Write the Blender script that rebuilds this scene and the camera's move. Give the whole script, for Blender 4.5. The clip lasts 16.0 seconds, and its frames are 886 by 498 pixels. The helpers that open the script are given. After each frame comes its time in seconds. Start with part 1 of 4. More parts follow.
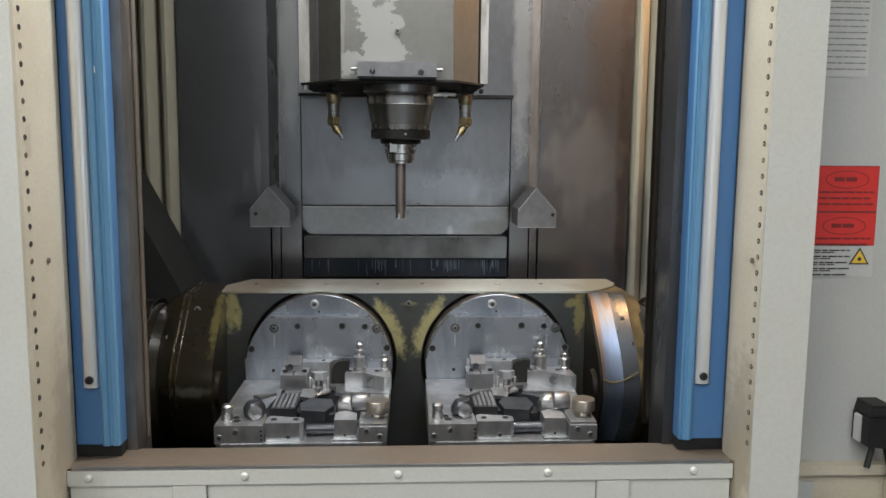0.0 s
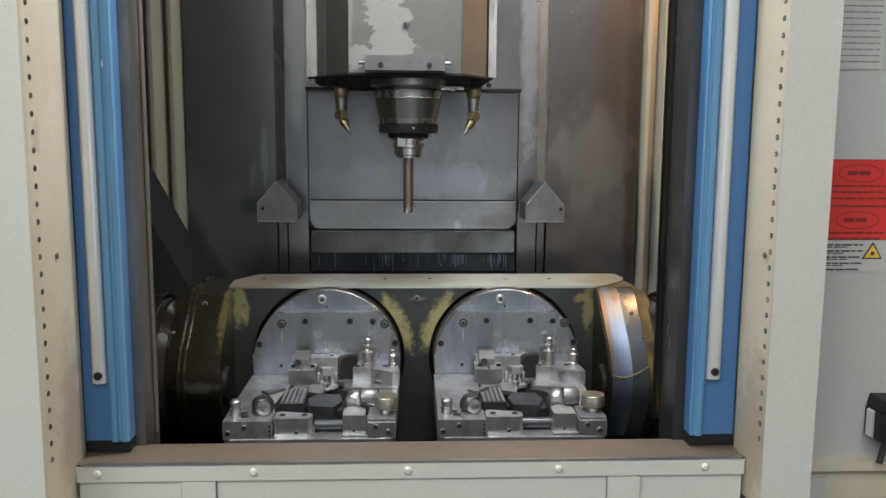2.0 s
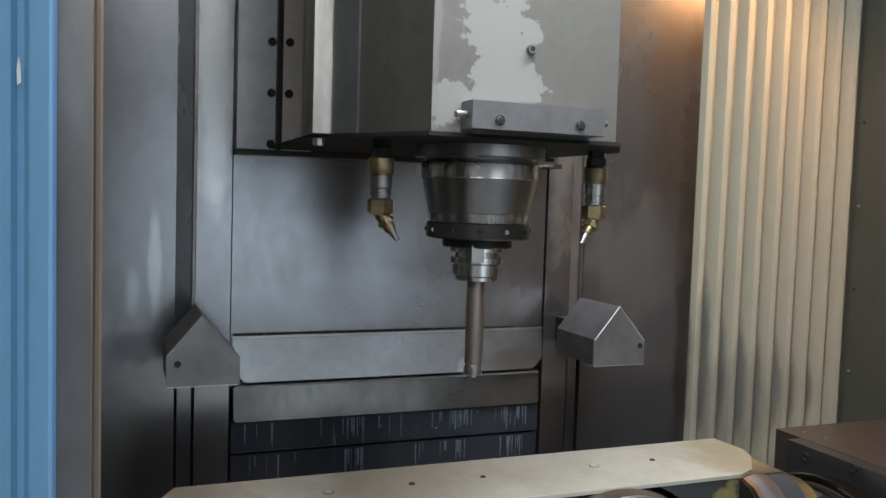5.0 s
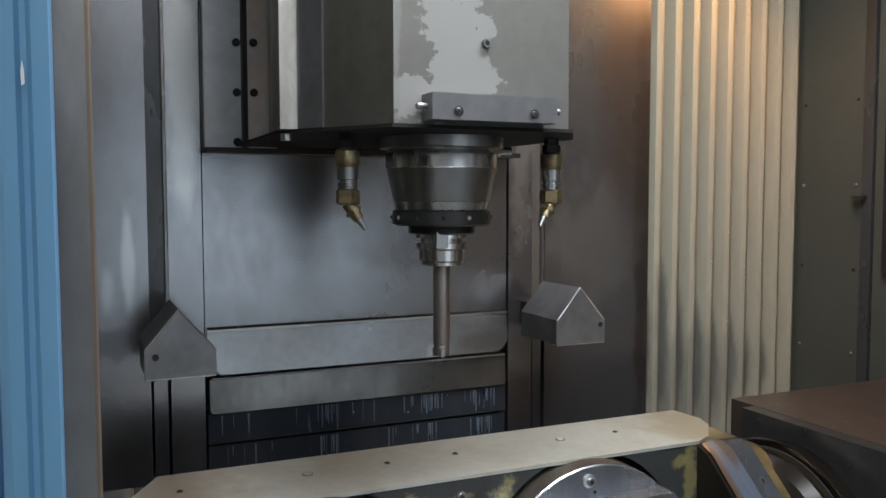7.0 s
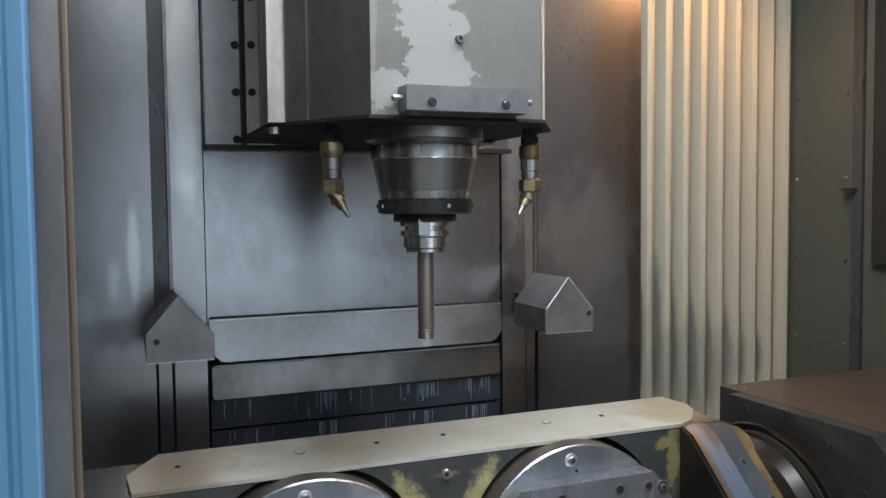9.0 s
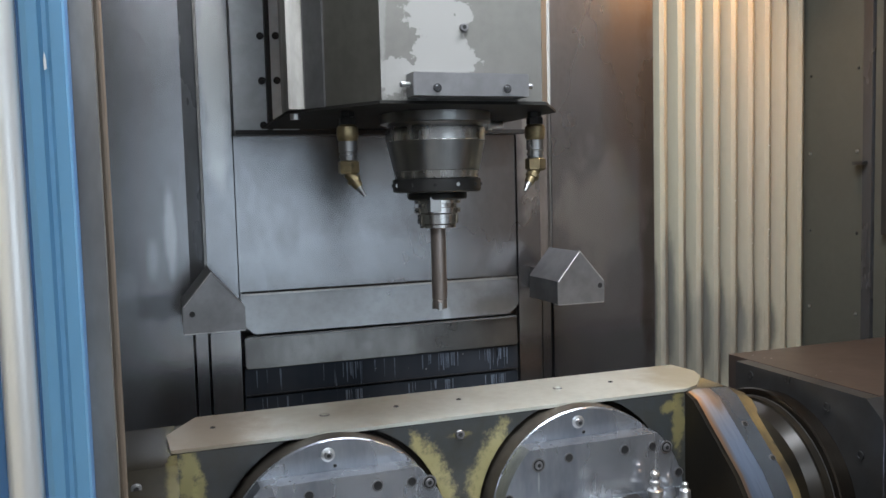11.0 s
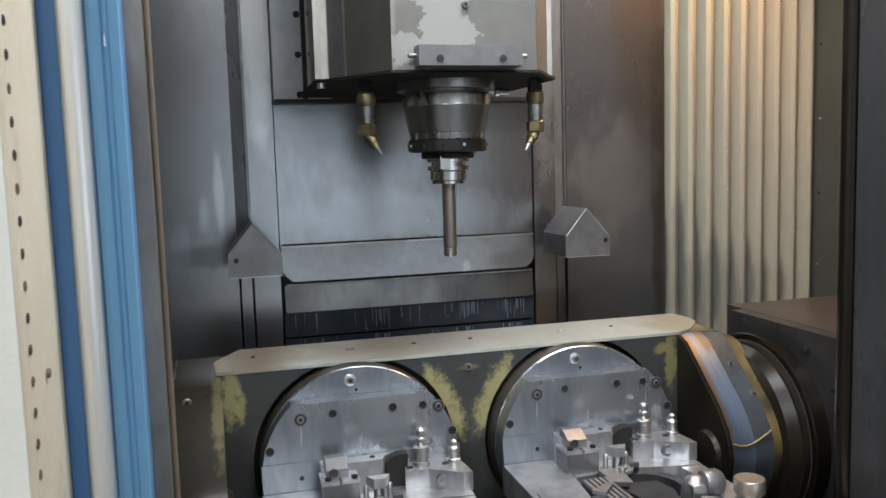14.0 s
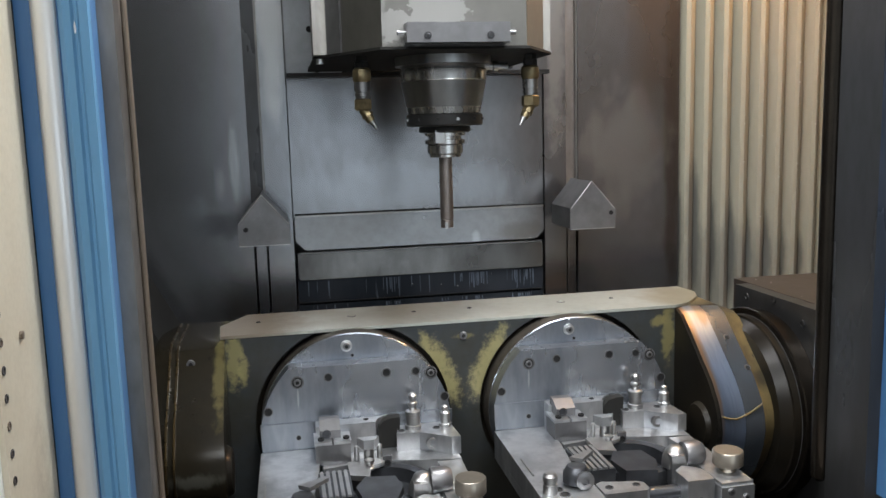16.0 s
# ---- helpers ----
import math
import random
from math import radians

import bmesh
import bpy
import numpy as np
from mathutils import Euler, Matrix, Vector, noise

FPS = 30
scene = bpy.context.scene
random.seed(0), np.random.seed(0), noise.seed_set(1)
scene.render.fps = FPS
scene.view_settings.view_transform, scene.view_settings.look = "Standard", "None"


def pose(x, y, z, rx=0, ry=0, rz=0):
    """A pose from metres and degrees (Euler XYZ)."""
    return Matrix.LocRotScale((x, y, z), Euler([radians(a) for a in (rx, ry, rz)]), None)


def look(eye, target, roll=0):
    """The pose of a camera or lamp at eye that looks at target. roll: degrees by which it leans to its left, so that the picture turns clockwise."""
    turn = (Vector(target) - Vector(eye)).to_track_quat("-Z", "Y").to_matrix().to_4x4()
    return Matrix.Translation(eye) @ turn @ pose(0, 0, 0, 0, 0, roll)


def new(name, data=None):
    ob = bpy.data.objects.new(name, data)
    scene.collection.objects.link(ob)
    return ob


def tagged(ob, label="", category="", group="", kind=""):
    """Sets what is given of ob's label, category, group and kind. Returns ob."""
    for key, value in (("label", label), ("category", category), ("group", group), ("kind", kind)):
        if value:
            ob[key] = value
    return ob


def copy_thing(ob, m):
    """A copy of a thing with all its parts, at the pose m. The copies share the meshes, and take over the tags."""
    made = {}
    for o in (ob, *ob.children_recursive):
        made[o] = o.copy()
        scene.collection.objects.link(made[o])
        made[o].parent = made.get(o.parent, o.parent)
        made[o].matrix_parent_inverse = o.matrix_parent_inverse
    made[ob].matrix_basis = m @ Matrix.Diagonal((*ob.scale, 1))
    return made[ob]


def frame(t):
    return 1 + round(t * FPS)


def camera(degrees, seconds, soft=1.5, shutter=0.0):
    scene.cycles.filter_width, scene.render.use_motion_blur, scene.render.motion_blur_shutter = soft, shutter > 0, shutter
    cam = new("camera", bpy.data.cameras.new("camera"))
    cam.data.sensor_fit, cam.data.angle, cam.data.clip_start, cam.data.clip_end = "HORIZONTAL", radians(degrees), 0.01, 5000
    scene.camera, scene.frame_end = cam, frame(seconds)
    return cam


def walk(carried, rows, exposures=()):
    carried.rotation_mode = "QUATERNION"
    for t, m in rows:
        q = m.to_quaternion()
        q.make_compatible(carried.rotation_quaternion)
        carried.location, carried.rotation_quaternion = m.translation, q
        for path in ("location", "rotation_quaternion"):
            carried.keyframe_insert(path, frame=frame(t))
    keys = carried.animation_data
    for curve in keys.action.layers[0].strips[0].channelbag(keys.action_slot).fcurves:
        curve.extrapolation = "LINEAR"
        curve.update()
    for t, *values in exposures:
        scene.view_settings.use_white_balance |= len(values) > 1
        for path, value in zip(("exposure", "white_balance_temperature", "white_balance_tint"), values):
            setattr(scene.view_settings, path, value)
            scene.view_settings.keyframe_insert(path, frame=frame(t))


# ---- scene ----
cam = camera(56.0, 16.0, shutter=0.4)
PATH = [
    (0, (-0.018, -0.102, 1.398), (0.089, 1.878, 1.138), 0.5),
    (0.5, (-0.022, -0.097, 1.397), (0.087, 1.882, 1.131), 0.5),
    (1, (-0.024, -0.097, 1.398), (0.087, 1.881, 1.129), 0.5),
    (1.5, (-0.024, -0.098, 1.396), (0.083, 1.88, 1.127), 0.4),
    (2, (-0.025, -0.094, 1.398), (0.072, 1.885, 1.124), 0.4),
    (2.5, (-0.035, -0.06, 1.402), (0.059, 1.92, 1.134), 0.5),
    (3, (-0.053, 0.082, 1.411), (0.028, 2.063, 1.151), 0.9),
    (3.5, (-0.121, 0.242, 1.425), (-0.01, 2.23, 1.232), 1.3),
    (4, (-0.263, 0.398, 1.438), (0.104, 2.357, 1.261), 1.4),
    (4.5, (-0.325, 0.547, 1.434), (0.229, 2.463, 1.289), 2.0),
    (5, (-0.376, 0.659, 1.441), (0.346, 2.521, 1.319), 1.8),
    (7.5, (-0.393, 0.614, 1.43), (0.407, 2.442, 1.301), -0.1),
    (8, (-0.39, 0.62, 1.429), (0.407, 2.449, 1.297), -0.2),
    (8.5, (-0.381, 0.605, 1.426), (0.407, 2.439, 1.295), -0.4),
    (9, (-0.365, 0.556, 1.409), (0.377, 2.41, 1.303), -0.6),
    (11.3, (-0.358, 0.48, 1.406), (0.282, 2.367, 1.237), -1.1),
    (11.5, (-0.37, 0.486, 1.412), (0.271, 2.372, 1.228), -0.4),
    (12, (-0.36, 0.47, 1.41), (0.256, 2.364, 1.222), -0.8),
    (12.5, (-0.351, 0.45, 1.406), (0.246, 2.35, 1.223), -1.0),
    (13, (-0.333, 0.423, 1.402), (0.235, 2.332, 1.217), -1.4),
    (13.5, (-0.314, 0.386, 1.391), (0.199, 2.308, 1.189), -1.4),
    (14, (-0.336, 0.328, 1.384), (0.178, 2.25, 1.177), -1.7),
    (14.5, (-0.347, 0.274, 1.378), (0.154, 2.195, 1.136), -2.0),
    (15, (-0.298, 0.276, 1.386), (0.129, 2.213, 1.132), -1.5),
    (15.5, (-0.261, 0.281, 1.39), (0.129, 2.224, 1.122), -1.7),
    (16, (-0.252, 0.275, 1.393), (0.117, 2.22, 1.11), -1.6),
]
walk(cam, [(t, look(eye, target, roll)) for t, eye, target, roll in PATH],
     [(0, 0.13, 6700, 10), (3.0, 0.08, 6700, 10), (3.5, -0.09, 6700, 10), (4.0, -0.06, 6700, 10), (4.5, 0.28, 6500, 10), (4.8, 0.31, 6500, 10), (5.2, 0.28, 6300, 10), (7.3, 0.10, 6350, 10), (8.0, 0.12, 6300, 10), (8.5, 0.21, 6200, 10), (9.0, 0.40, 6200, 10), (11.3, 0.50, 6200, 10), (12.5, 0.44, 6250, 10), (13.5, 0.40, 6350, 10), (14.0, 0.46, 6450, 10), (14.5, 0.32, 6450, 10), (15.0, 0.11, 6500, 10), (15.5, 0.14, 6500, 10), (16.0, 0.34, 6500, 10)])

# ---- world and lights ----
world = bpy.data.worlds.new("hall_air")
scene.world = world
world.use_nodes = True
world.node_tree.nodes["Background"].inputs[0].default_value = (0.5, 0.53, 0.56, 1)
world.node_tree.nodes["Background"].inputs[1].default_value = 0.05


def area_lamp(name, eye, target, sx, sy, watts, colour):
    data = bpy.data.lights.new(name, "AREA")
    data.shape, data.size, data.size_y, data.energy, data.color = "RECTANGLE", sx, sy, watts, colour
    ob = new(name, data)
    ob.matrix_world = look(eye, target)
    return ob


# unseen hall lamps assumed above the aisle, and the small lamp inside the cabin
area_lamp("hall_light", (-1.5, -0.5, 3.6), (-1.2, 0.4, 0.0), 0.5, 3.0, 35, (1.0, 0.99, 0.97))
area_lamp("hall_light", (0.3, -0.6, 3.6), (0.2, 0.6, 0.0), 0.5, 3.0, 47, (1.0, 0.99, 0.97))
area_lamp("hall_light", (-1.5, -1.5, 3.55), (0.3, 1.4, 1.1), 3.2, 1.2, 88, (0.95, 0.98, 1.0))
# unseen panel before the plain south wall, added for bluish sheen on the metal
area_lamp("hall_window", (0.8, -4.9, 1.25), (0.1, 1.6, 1.30), 3.2, 1.7, 16, (0.78, 0.91, 1.0))
# two more overhead, added to brighten the hall walls mirrored in the metal
area_lamp("hall_light", (2.4, -2.9, 3.6), (2.6, -3.2, 0.0), 0.5, 3.0, 18, (1.0, 0.99, 0.97))
area_lamp("hall_light", (-2.6, -3.0, 3.6), (-2.7, -3.3, 0.0), 0.5, 3.0, 22, (0.95, 0.98, 1.0))
area_lamp("cabin_tube", (0.14, 1.13, 2.21), (0.10, 1.30, 1.0), 0.68, 0.08, 18, (0.97, 0.99, 1.0))
cabin_bulb = bpy.data.lights.new("cabin_bulb", "SPOT")
cabin_bulb.energy, cabin_bulb.color, cabin_bulb.shadow_soft_size, cabin_bulb.spot_size, cabin_bulb.spot_blend = 12, (1.0, 0.54, 0.22), 0.04, radians(150), 0.9
new("cabin_bulb", cabin_bulb).matrix_world = look((0.70, 1.60, 1.92), (0.36, 1.72, 1.35))


# ---- materials ----
def mat(name, base, rough=0.5, metal=0.0, second=None, scale=6.0, amount=0.5, stretch=(1, 1, 1), bump=0.1, grain=80.0,
        rough_var=0.12, spec=0.5, third=None, third_at=0.62, third_scale=3.0, coat=0.0, patches=(), ragged=0.9, rims=None):
    """Two-scale procedural surface: broad stains of the second colour, fine grain, and optional sharp worn patches of a third."""
    m = bpy.data.materials.new(name)
    m.use_nodes = True
    nt = m.node_tree
    bsdf = nt.nodes["Principled BSDF"]
    co = nt.nodes.new("ShaderNodeTexCoord")
    mp = nt.nodes.new("ShaderNodeMapping")
    mp.inputs["Scale"].default_value = stretch
    nt.links.new(co.outputs["Object"], mp.inputs["Vector"])

    def nse(sc, detail=5.0, rgh=0.6):
        n = nt.nodes.new("ShaderNodeTexNoise")
        n.inputs["Scale"].default_value, n.inputs["Detail"].default_value, n.inputs["Roughness"].default_value = sc, detail, rgh
        nt.links.new(mp.outputs["Vector"], n.inputs["Vector"])
        return n.outputs["Fac"]

    def ramp(fac, lo, hi):
        r = nt.nodes.new("ShaderNodeMapRange")
        r.interpolation_type = "SMOOTHSTEP"
        r.inputs["From Min"].default_value, r.inputs["From Max"].default_value = lo, hi
        nt.links.new(fac, r.inputs["Value"])
        return r.outputs["Result"]

    def mix(fac, a, b, factor=1.0):
        x = nt.nodes.new("ShaderNodeMix")
        x.data_type = "RGBA"
        if factor != 1.0:
            k = nt.nodes.new("ShaderNodeMath")
            k.operation = "MULTIPLY"
            k.inputs[1].default_value = factor
            nt.links.new(fac, k.inputs[0])
            fac = k.outputs[0]
        nt.links.new(fac, x.inputs[0])
        for sock, v in ((x.inputs[6], a), (x.inputs[7], b)):
            if isinstance(v, tuple):
                sock.default_value = (*v, 1)
            else:
                nt.links.new(v, sock)
        return x.outputs[2]

    broad, fine = nse(scale), nse(grain, 3.0)
    second = second or tuple(c * 0.7 for c in base)
    colour = mix(ramp(broad, 0.38, 0.68), tuple(base), tuple(second), amount)
    colour = mix(ramp(fine, 0.3, 0.8), colour, tuple(c * 0.8 for c in second), 0.25)
    if third:
        colour = mix(ramp(nse(third_scale, 8.0, 0.65), third_at, third_at + 0.03), colour, tuple(third))
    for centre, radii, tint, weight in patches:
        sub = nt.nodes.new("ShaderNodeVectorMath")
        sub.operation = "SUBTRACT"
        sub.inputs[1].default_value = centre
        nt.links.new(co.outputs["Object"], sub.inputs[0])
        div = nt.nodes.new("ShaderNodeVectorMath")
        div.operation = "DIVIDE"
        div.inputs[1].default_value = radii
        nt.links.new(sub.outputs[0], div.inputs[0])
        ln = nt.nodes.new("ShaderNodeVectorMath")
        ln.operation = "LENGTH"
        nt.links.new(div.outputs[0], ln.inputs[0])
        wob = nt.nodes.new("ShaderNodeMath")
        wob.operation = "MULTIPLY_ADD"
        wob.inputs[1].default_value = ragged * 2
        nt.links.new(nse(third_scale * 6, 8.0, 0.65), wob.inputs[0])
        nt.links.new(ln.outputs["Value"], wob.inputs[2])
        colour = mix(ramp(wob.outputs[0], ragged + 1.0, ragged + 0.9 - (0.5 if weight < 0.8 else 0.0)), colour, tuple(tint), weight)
    if rims:
        # wear along the rims of round seats: (centres, radius, reach, side clearance, height from-to, tint)
        centres, radius, reach, clear, low, tint = rims

        def op(kind, a, b):
            n = nt.nodes.new("ShaderNodeMath")
            n.operation = kind
            for sock, v in zip(n.inputs, (a, b)):
                if isinstance(v, (int, float)):
                    sock.default_value = v
                else:
                    nt.links.new(v, sock)
            return n.outputs[0]

        xyz = nt.nodes.new("ShaderNodeSeparateXYZ")
        nt.links.new(co.outputs["Object"], xyz.inputs[0])
        total = None
        for cx, cz, side in centres:
            dx, dz = op("SUBTRACT", xyz.outputs[0], cx), op("SUBTRACT", xyz.outputs[2], cz)
            gap = op("SUBTRACT", op("SQRT", op("ADD", op("MULTIPLY", dx, dx), op("MULTIPLY", dz, dz)), 0.0), radius)
            one = op("MULTIPLY", ramp(gap, reach, reach * 0.15), ramp(op("MULTIPLY", dx, side), clear, clear + 0.03))
            total = one if total is None else op("MAXIMUM", total, one)
        total = op("MULTIPLY", total, ramp(xyz.outputs[2], low, low + 0.07))
        total = op("ADD", total, op("MULTIPLY", op("SUBTRACT", nse(55, 8.0, 0.75), 0.5), 2.2))
        colour = mix(ramp(total, 0.25, 1.0), colour, tint, 0.85)
    nt.links.new(colour, bsdf.inputs["Base Color"])
    rr = nt.nodes.new("ShaderNodeMapRange")
    rr.inputs["To Min"].default_value, rr.inputs["To Max"].default_value = max(0.03, rough - rough_var), min(1.0, rough + rough_var)
    nt.links.new(broad, rr.inputs["Value"])
    nt.links.new(rr.outputs["Result"], bsdf.inputs["Roughness"])
    bsdf.inputs["Metallic"].default_value = metal
    bsdf.inputs["Specular IOR Level"].default_value = spec
    bsdf.inputs["Coat Weight"].default_value = coat
    bsdf.inputs["Coat Roughness"].default_value = 0.15
    if bump:
        b = nt.nodes.new("ShaderNodeBump")
        b.inputs["Strength"].default_value, b.inputs["Distance"].default_value = bump, 0.002
        nt.links.new(fine, b.inputs["Height"])
        nt.links.new(b.outputs["Normal"], bsdf.inputs["Normal"])
    return m


M_PAINT = mat("cream_paint", (0.58, 0.585, 0.545), 0.42, 0, (0.52, 0.51, 0.45), 3, 0.4, bump=0.04, grain=200)
M_JAMB = mat("yellowed_paint", (0.52, 0.48, 0.385), 0.42, 0, (0.40, 0.35, 0.26), 5, 0.6, bump=0.04, grain=200, third_scale=5, ragged=0.9, patches=[((-0.46, 0.99, 1.0), (0.1, 0.05, 0.16), (0.26, 0.22, 0.16), 0.6), ((0.455, 0.99, 1.0), (0.1, 0.05, 0.16), (0.26, 0.22, 0.16), 0.6), ((-0.46, 0.93, 1.39), (0.1, 0.012, 0.03), (0.33, 0.29, 0.22), 0.5)])
M_BLUE = mat("blue_paint", (0.050, 0.140, 0.31), 0.35, 0, (0.08, 0.20, 0.39), 4, 0.5, (1, 1, 0.3), bump=0.05, grain=150)
M_STRIP = mat("satin_aluminium", (0.80, 0.81, 0.82), 0.30, 0.62, (0.74, 0.74, 0.74), 6, 0.4, (1, 1, 0.2), bump=0.03)
# Stains and scratches, with sheen, warm bulb glow and head shade painted in.
M_STEEL = mat("stained_steel_lit_shaded", (0.355, 0.365, 0.39), 0.26, 0.92, (0.165, 0.158, 0.16), 2.4, 0.75, (1, 1, 0.55), bump=0, rough_var=0.07, ragged=0.9, third_scale=3.0,
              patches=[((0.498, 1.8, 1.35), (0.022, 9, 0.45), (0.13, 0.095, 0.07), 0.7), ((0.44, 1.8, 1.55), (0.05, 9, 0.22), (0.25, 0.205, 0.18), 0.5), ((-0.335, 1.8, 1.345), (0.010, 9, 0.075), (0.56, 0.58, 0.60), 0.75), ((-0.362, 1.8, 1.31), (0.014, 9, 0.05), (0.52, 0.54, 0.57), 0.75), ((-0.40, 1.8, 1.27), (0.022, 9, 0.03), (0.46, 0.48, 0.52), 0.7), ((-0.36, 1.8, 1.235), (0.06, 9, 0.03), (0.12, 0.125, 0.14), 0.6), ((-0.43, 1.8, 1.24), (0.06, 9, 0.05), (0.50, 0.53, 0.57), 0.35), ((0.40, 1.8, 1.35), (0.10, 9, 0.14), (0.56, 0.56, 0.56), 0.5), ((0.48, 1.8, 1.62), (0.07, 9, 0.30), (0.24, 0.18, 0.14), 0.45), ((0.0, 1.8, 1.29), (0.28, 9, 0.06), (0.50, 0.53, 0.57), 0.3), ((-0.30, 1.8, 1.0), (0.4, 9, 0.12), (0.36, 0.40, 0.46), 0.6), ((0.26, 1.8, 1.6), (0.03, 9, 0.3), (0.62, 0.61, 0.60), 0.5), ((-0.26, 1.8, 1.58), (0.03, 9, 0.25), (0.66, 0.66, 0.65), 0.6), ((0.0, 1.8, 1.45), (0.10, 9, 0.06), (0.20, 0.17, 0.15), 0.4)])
M_STEEL_D = mat("dark_steel", (0.31, 0.305, 0.30), 0.38, 0.85, (0.12, 0.11, 0.10), 7, 0.8, (1, 1, 0.4), bump=0.05, third=(0.36, 0.34, 0.32), third_at=0.62, third_scale=9)
M_RIB = mat("blackened_cover", (0.045, 0.055, 0.072), 0.24, 0.5, (0.09, 0.10, 0.12), 9, 0.6, (1, 1, 0.09), bump=0.05, third=(0.20, 0.24, 0.30), third_at=0.60, third_scale=26)
# Dirty lower streaks, plus dark lines painted as shade in each fold crease.
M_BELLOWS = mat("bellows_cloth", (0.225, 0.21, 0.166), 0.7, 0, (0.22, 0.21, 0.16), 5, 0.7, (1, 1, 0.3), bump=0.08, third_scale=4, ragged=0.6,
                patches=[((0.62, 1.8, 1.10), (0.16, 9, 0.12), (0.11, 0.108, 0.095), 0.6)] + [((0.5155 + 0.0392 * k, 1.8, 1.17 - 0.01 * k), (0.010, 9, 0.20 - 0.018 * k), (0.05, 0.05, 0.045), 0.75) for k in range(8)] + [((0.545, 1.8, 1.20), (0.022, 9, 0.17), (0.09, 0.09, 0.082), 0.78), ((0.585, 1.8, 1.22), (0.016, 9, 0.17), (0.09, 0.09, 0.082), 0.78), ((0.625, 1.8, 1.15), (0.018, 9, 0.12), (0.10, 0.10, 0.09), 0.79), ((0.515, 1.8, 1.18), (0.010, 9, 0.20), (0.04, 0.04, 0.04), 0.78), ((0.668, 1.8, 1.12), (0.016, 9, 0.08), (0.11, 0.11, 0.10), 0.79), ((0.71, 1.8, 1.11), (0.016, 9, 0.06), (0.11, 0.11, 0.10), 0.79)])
M_PANEL = mat("grey_green_panel", (0.055, 0.058, 0.049), 0.5, 0, (0.042, 0.043, 0.036), 4, 0.6, bump=0.04)
M_CAST = mat("oily_casting", (0.048, 0.056, 0.062), 0.22, 0.35, (0.045, 0.042, 0.032), 7, 0.8, bump=0.06, coat=0.6, third_scale=12, ragged=1.0, patches=[((-0.334, 1.47, 1.08), (0.015, 9, 0.06), (0.33, 0.30, 0.135), 0.75), ((-0.322, 1.47, 1.06), (0.010, 9, 0.03), (0.33, 0.30, 0.135), 0.75), ((0.334, 1.47, 1.07), (0.013, 9, 0.065), (0.25, 0.22, 0.09), 0.65), ((0.318, 1.47, 1.085), (0.018, 9, 0.012), (0.25, 0.22, 0.09), 0.7), ((0.002, 1.47, 1.085), (0.02, 9, 0.006), (0.22, 0.2, 0.09), 0.6)], rims=(((-0.165, 0.972, 1), (0.170, 0.972, -1)), 0.1445, 0.038, 0.085, 0.95, (0.36, 0.325, 0.155)))
M_CAST_D = mat("black_casting", (0.009, 0.0085, 0.0075), 0.30, 0.05, (0.020, 0.016, 0.011), 9, 0.8, bump=0.06, spec=0.16)
M_TOP = mat("worn_top", (0.55, 0.575, 0.53), 0.34, 0.6, (0.42, 0.42, 0.37), 7, 0.8, bump=0, rough_var=0.08, third_scale=4, ragged=0.5, patches=[((-0.33, 1.54, 1.11), (0.13, 0.2, 9), (0.27, 0.20, 0.13), 0.7), ((0.40, 1.53, 1.11), (0.10, 0.12, 9), (0.32, 0.28, 0.18), 0.7)])
M_BROWN = mat("brown_housing", (0.036, 0.026, 0.021), 0.36, 0.0, (0.025, 0.019, 0.016), 5, 0.7, bump=0.1)
M_PLATE = mat("milled_plate", (0.66, 0.67, 0.68), 0.32, 0.90, (0.30, 0.315, 0.34), 18, 0.8, (1, 1, 0.5), bump=0.06, third=(0.66, 0.67, 0.68), third_at=0.66, third_scale=11)
M_BRIGHT = mat("bright_steel", (0.52, 0.52, 0.52), 0.38, 1.0, (0.36, 0.36, 0.36), 16, 0.7, bump=0.04)
M_SPINDLE = mat("spindle_steel", (0.50, 0.50, 0.50), 0.30, 1.0, (0.20, 0.20, 0.20), 8, 0.7, (1, 1, 0.2), bump=0.03)
M_BLACK = mat("black_steel", (0.016, 0.016, 0.017), 0.5, 0.2, (0.03, 0.03, 0.03), 20, 0.5, spec=0.25)
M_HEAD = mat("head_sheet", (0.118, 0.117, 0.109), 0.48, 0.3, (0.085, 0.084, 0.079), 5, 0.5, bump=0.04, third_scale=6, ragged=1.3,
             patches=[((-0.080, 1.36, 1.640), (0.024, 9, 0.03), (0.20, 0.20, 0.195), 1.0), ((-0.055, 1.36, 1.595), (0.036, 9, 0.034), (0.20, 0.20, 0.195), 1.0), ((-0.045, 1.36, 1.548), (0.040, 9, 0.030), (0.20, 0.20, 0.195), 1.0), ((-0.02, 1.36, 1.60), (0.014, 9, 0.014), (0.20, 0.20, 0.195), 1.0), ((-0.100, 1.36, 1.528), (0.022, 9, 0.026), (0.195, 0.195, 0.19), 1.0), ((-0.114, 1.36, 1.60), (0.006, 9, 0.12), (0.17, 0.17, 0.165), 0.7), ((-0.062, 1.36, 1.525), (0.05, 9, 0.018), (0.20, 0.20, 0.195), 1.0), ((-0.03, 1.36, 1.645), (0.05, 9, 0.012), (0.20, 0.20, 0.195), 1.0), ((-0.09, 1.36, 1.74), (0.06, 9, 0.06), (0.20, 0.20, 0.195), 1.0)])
# Left cover: the head's sheet toned down, side shade put into the colour.
M_HEAD_D = mat("shaded_head_side", (0.10, 0.096, 0.084), 0.42, 0.4, (0.06, 0.057, 0.05), 5, 0.6, bump=0.04)
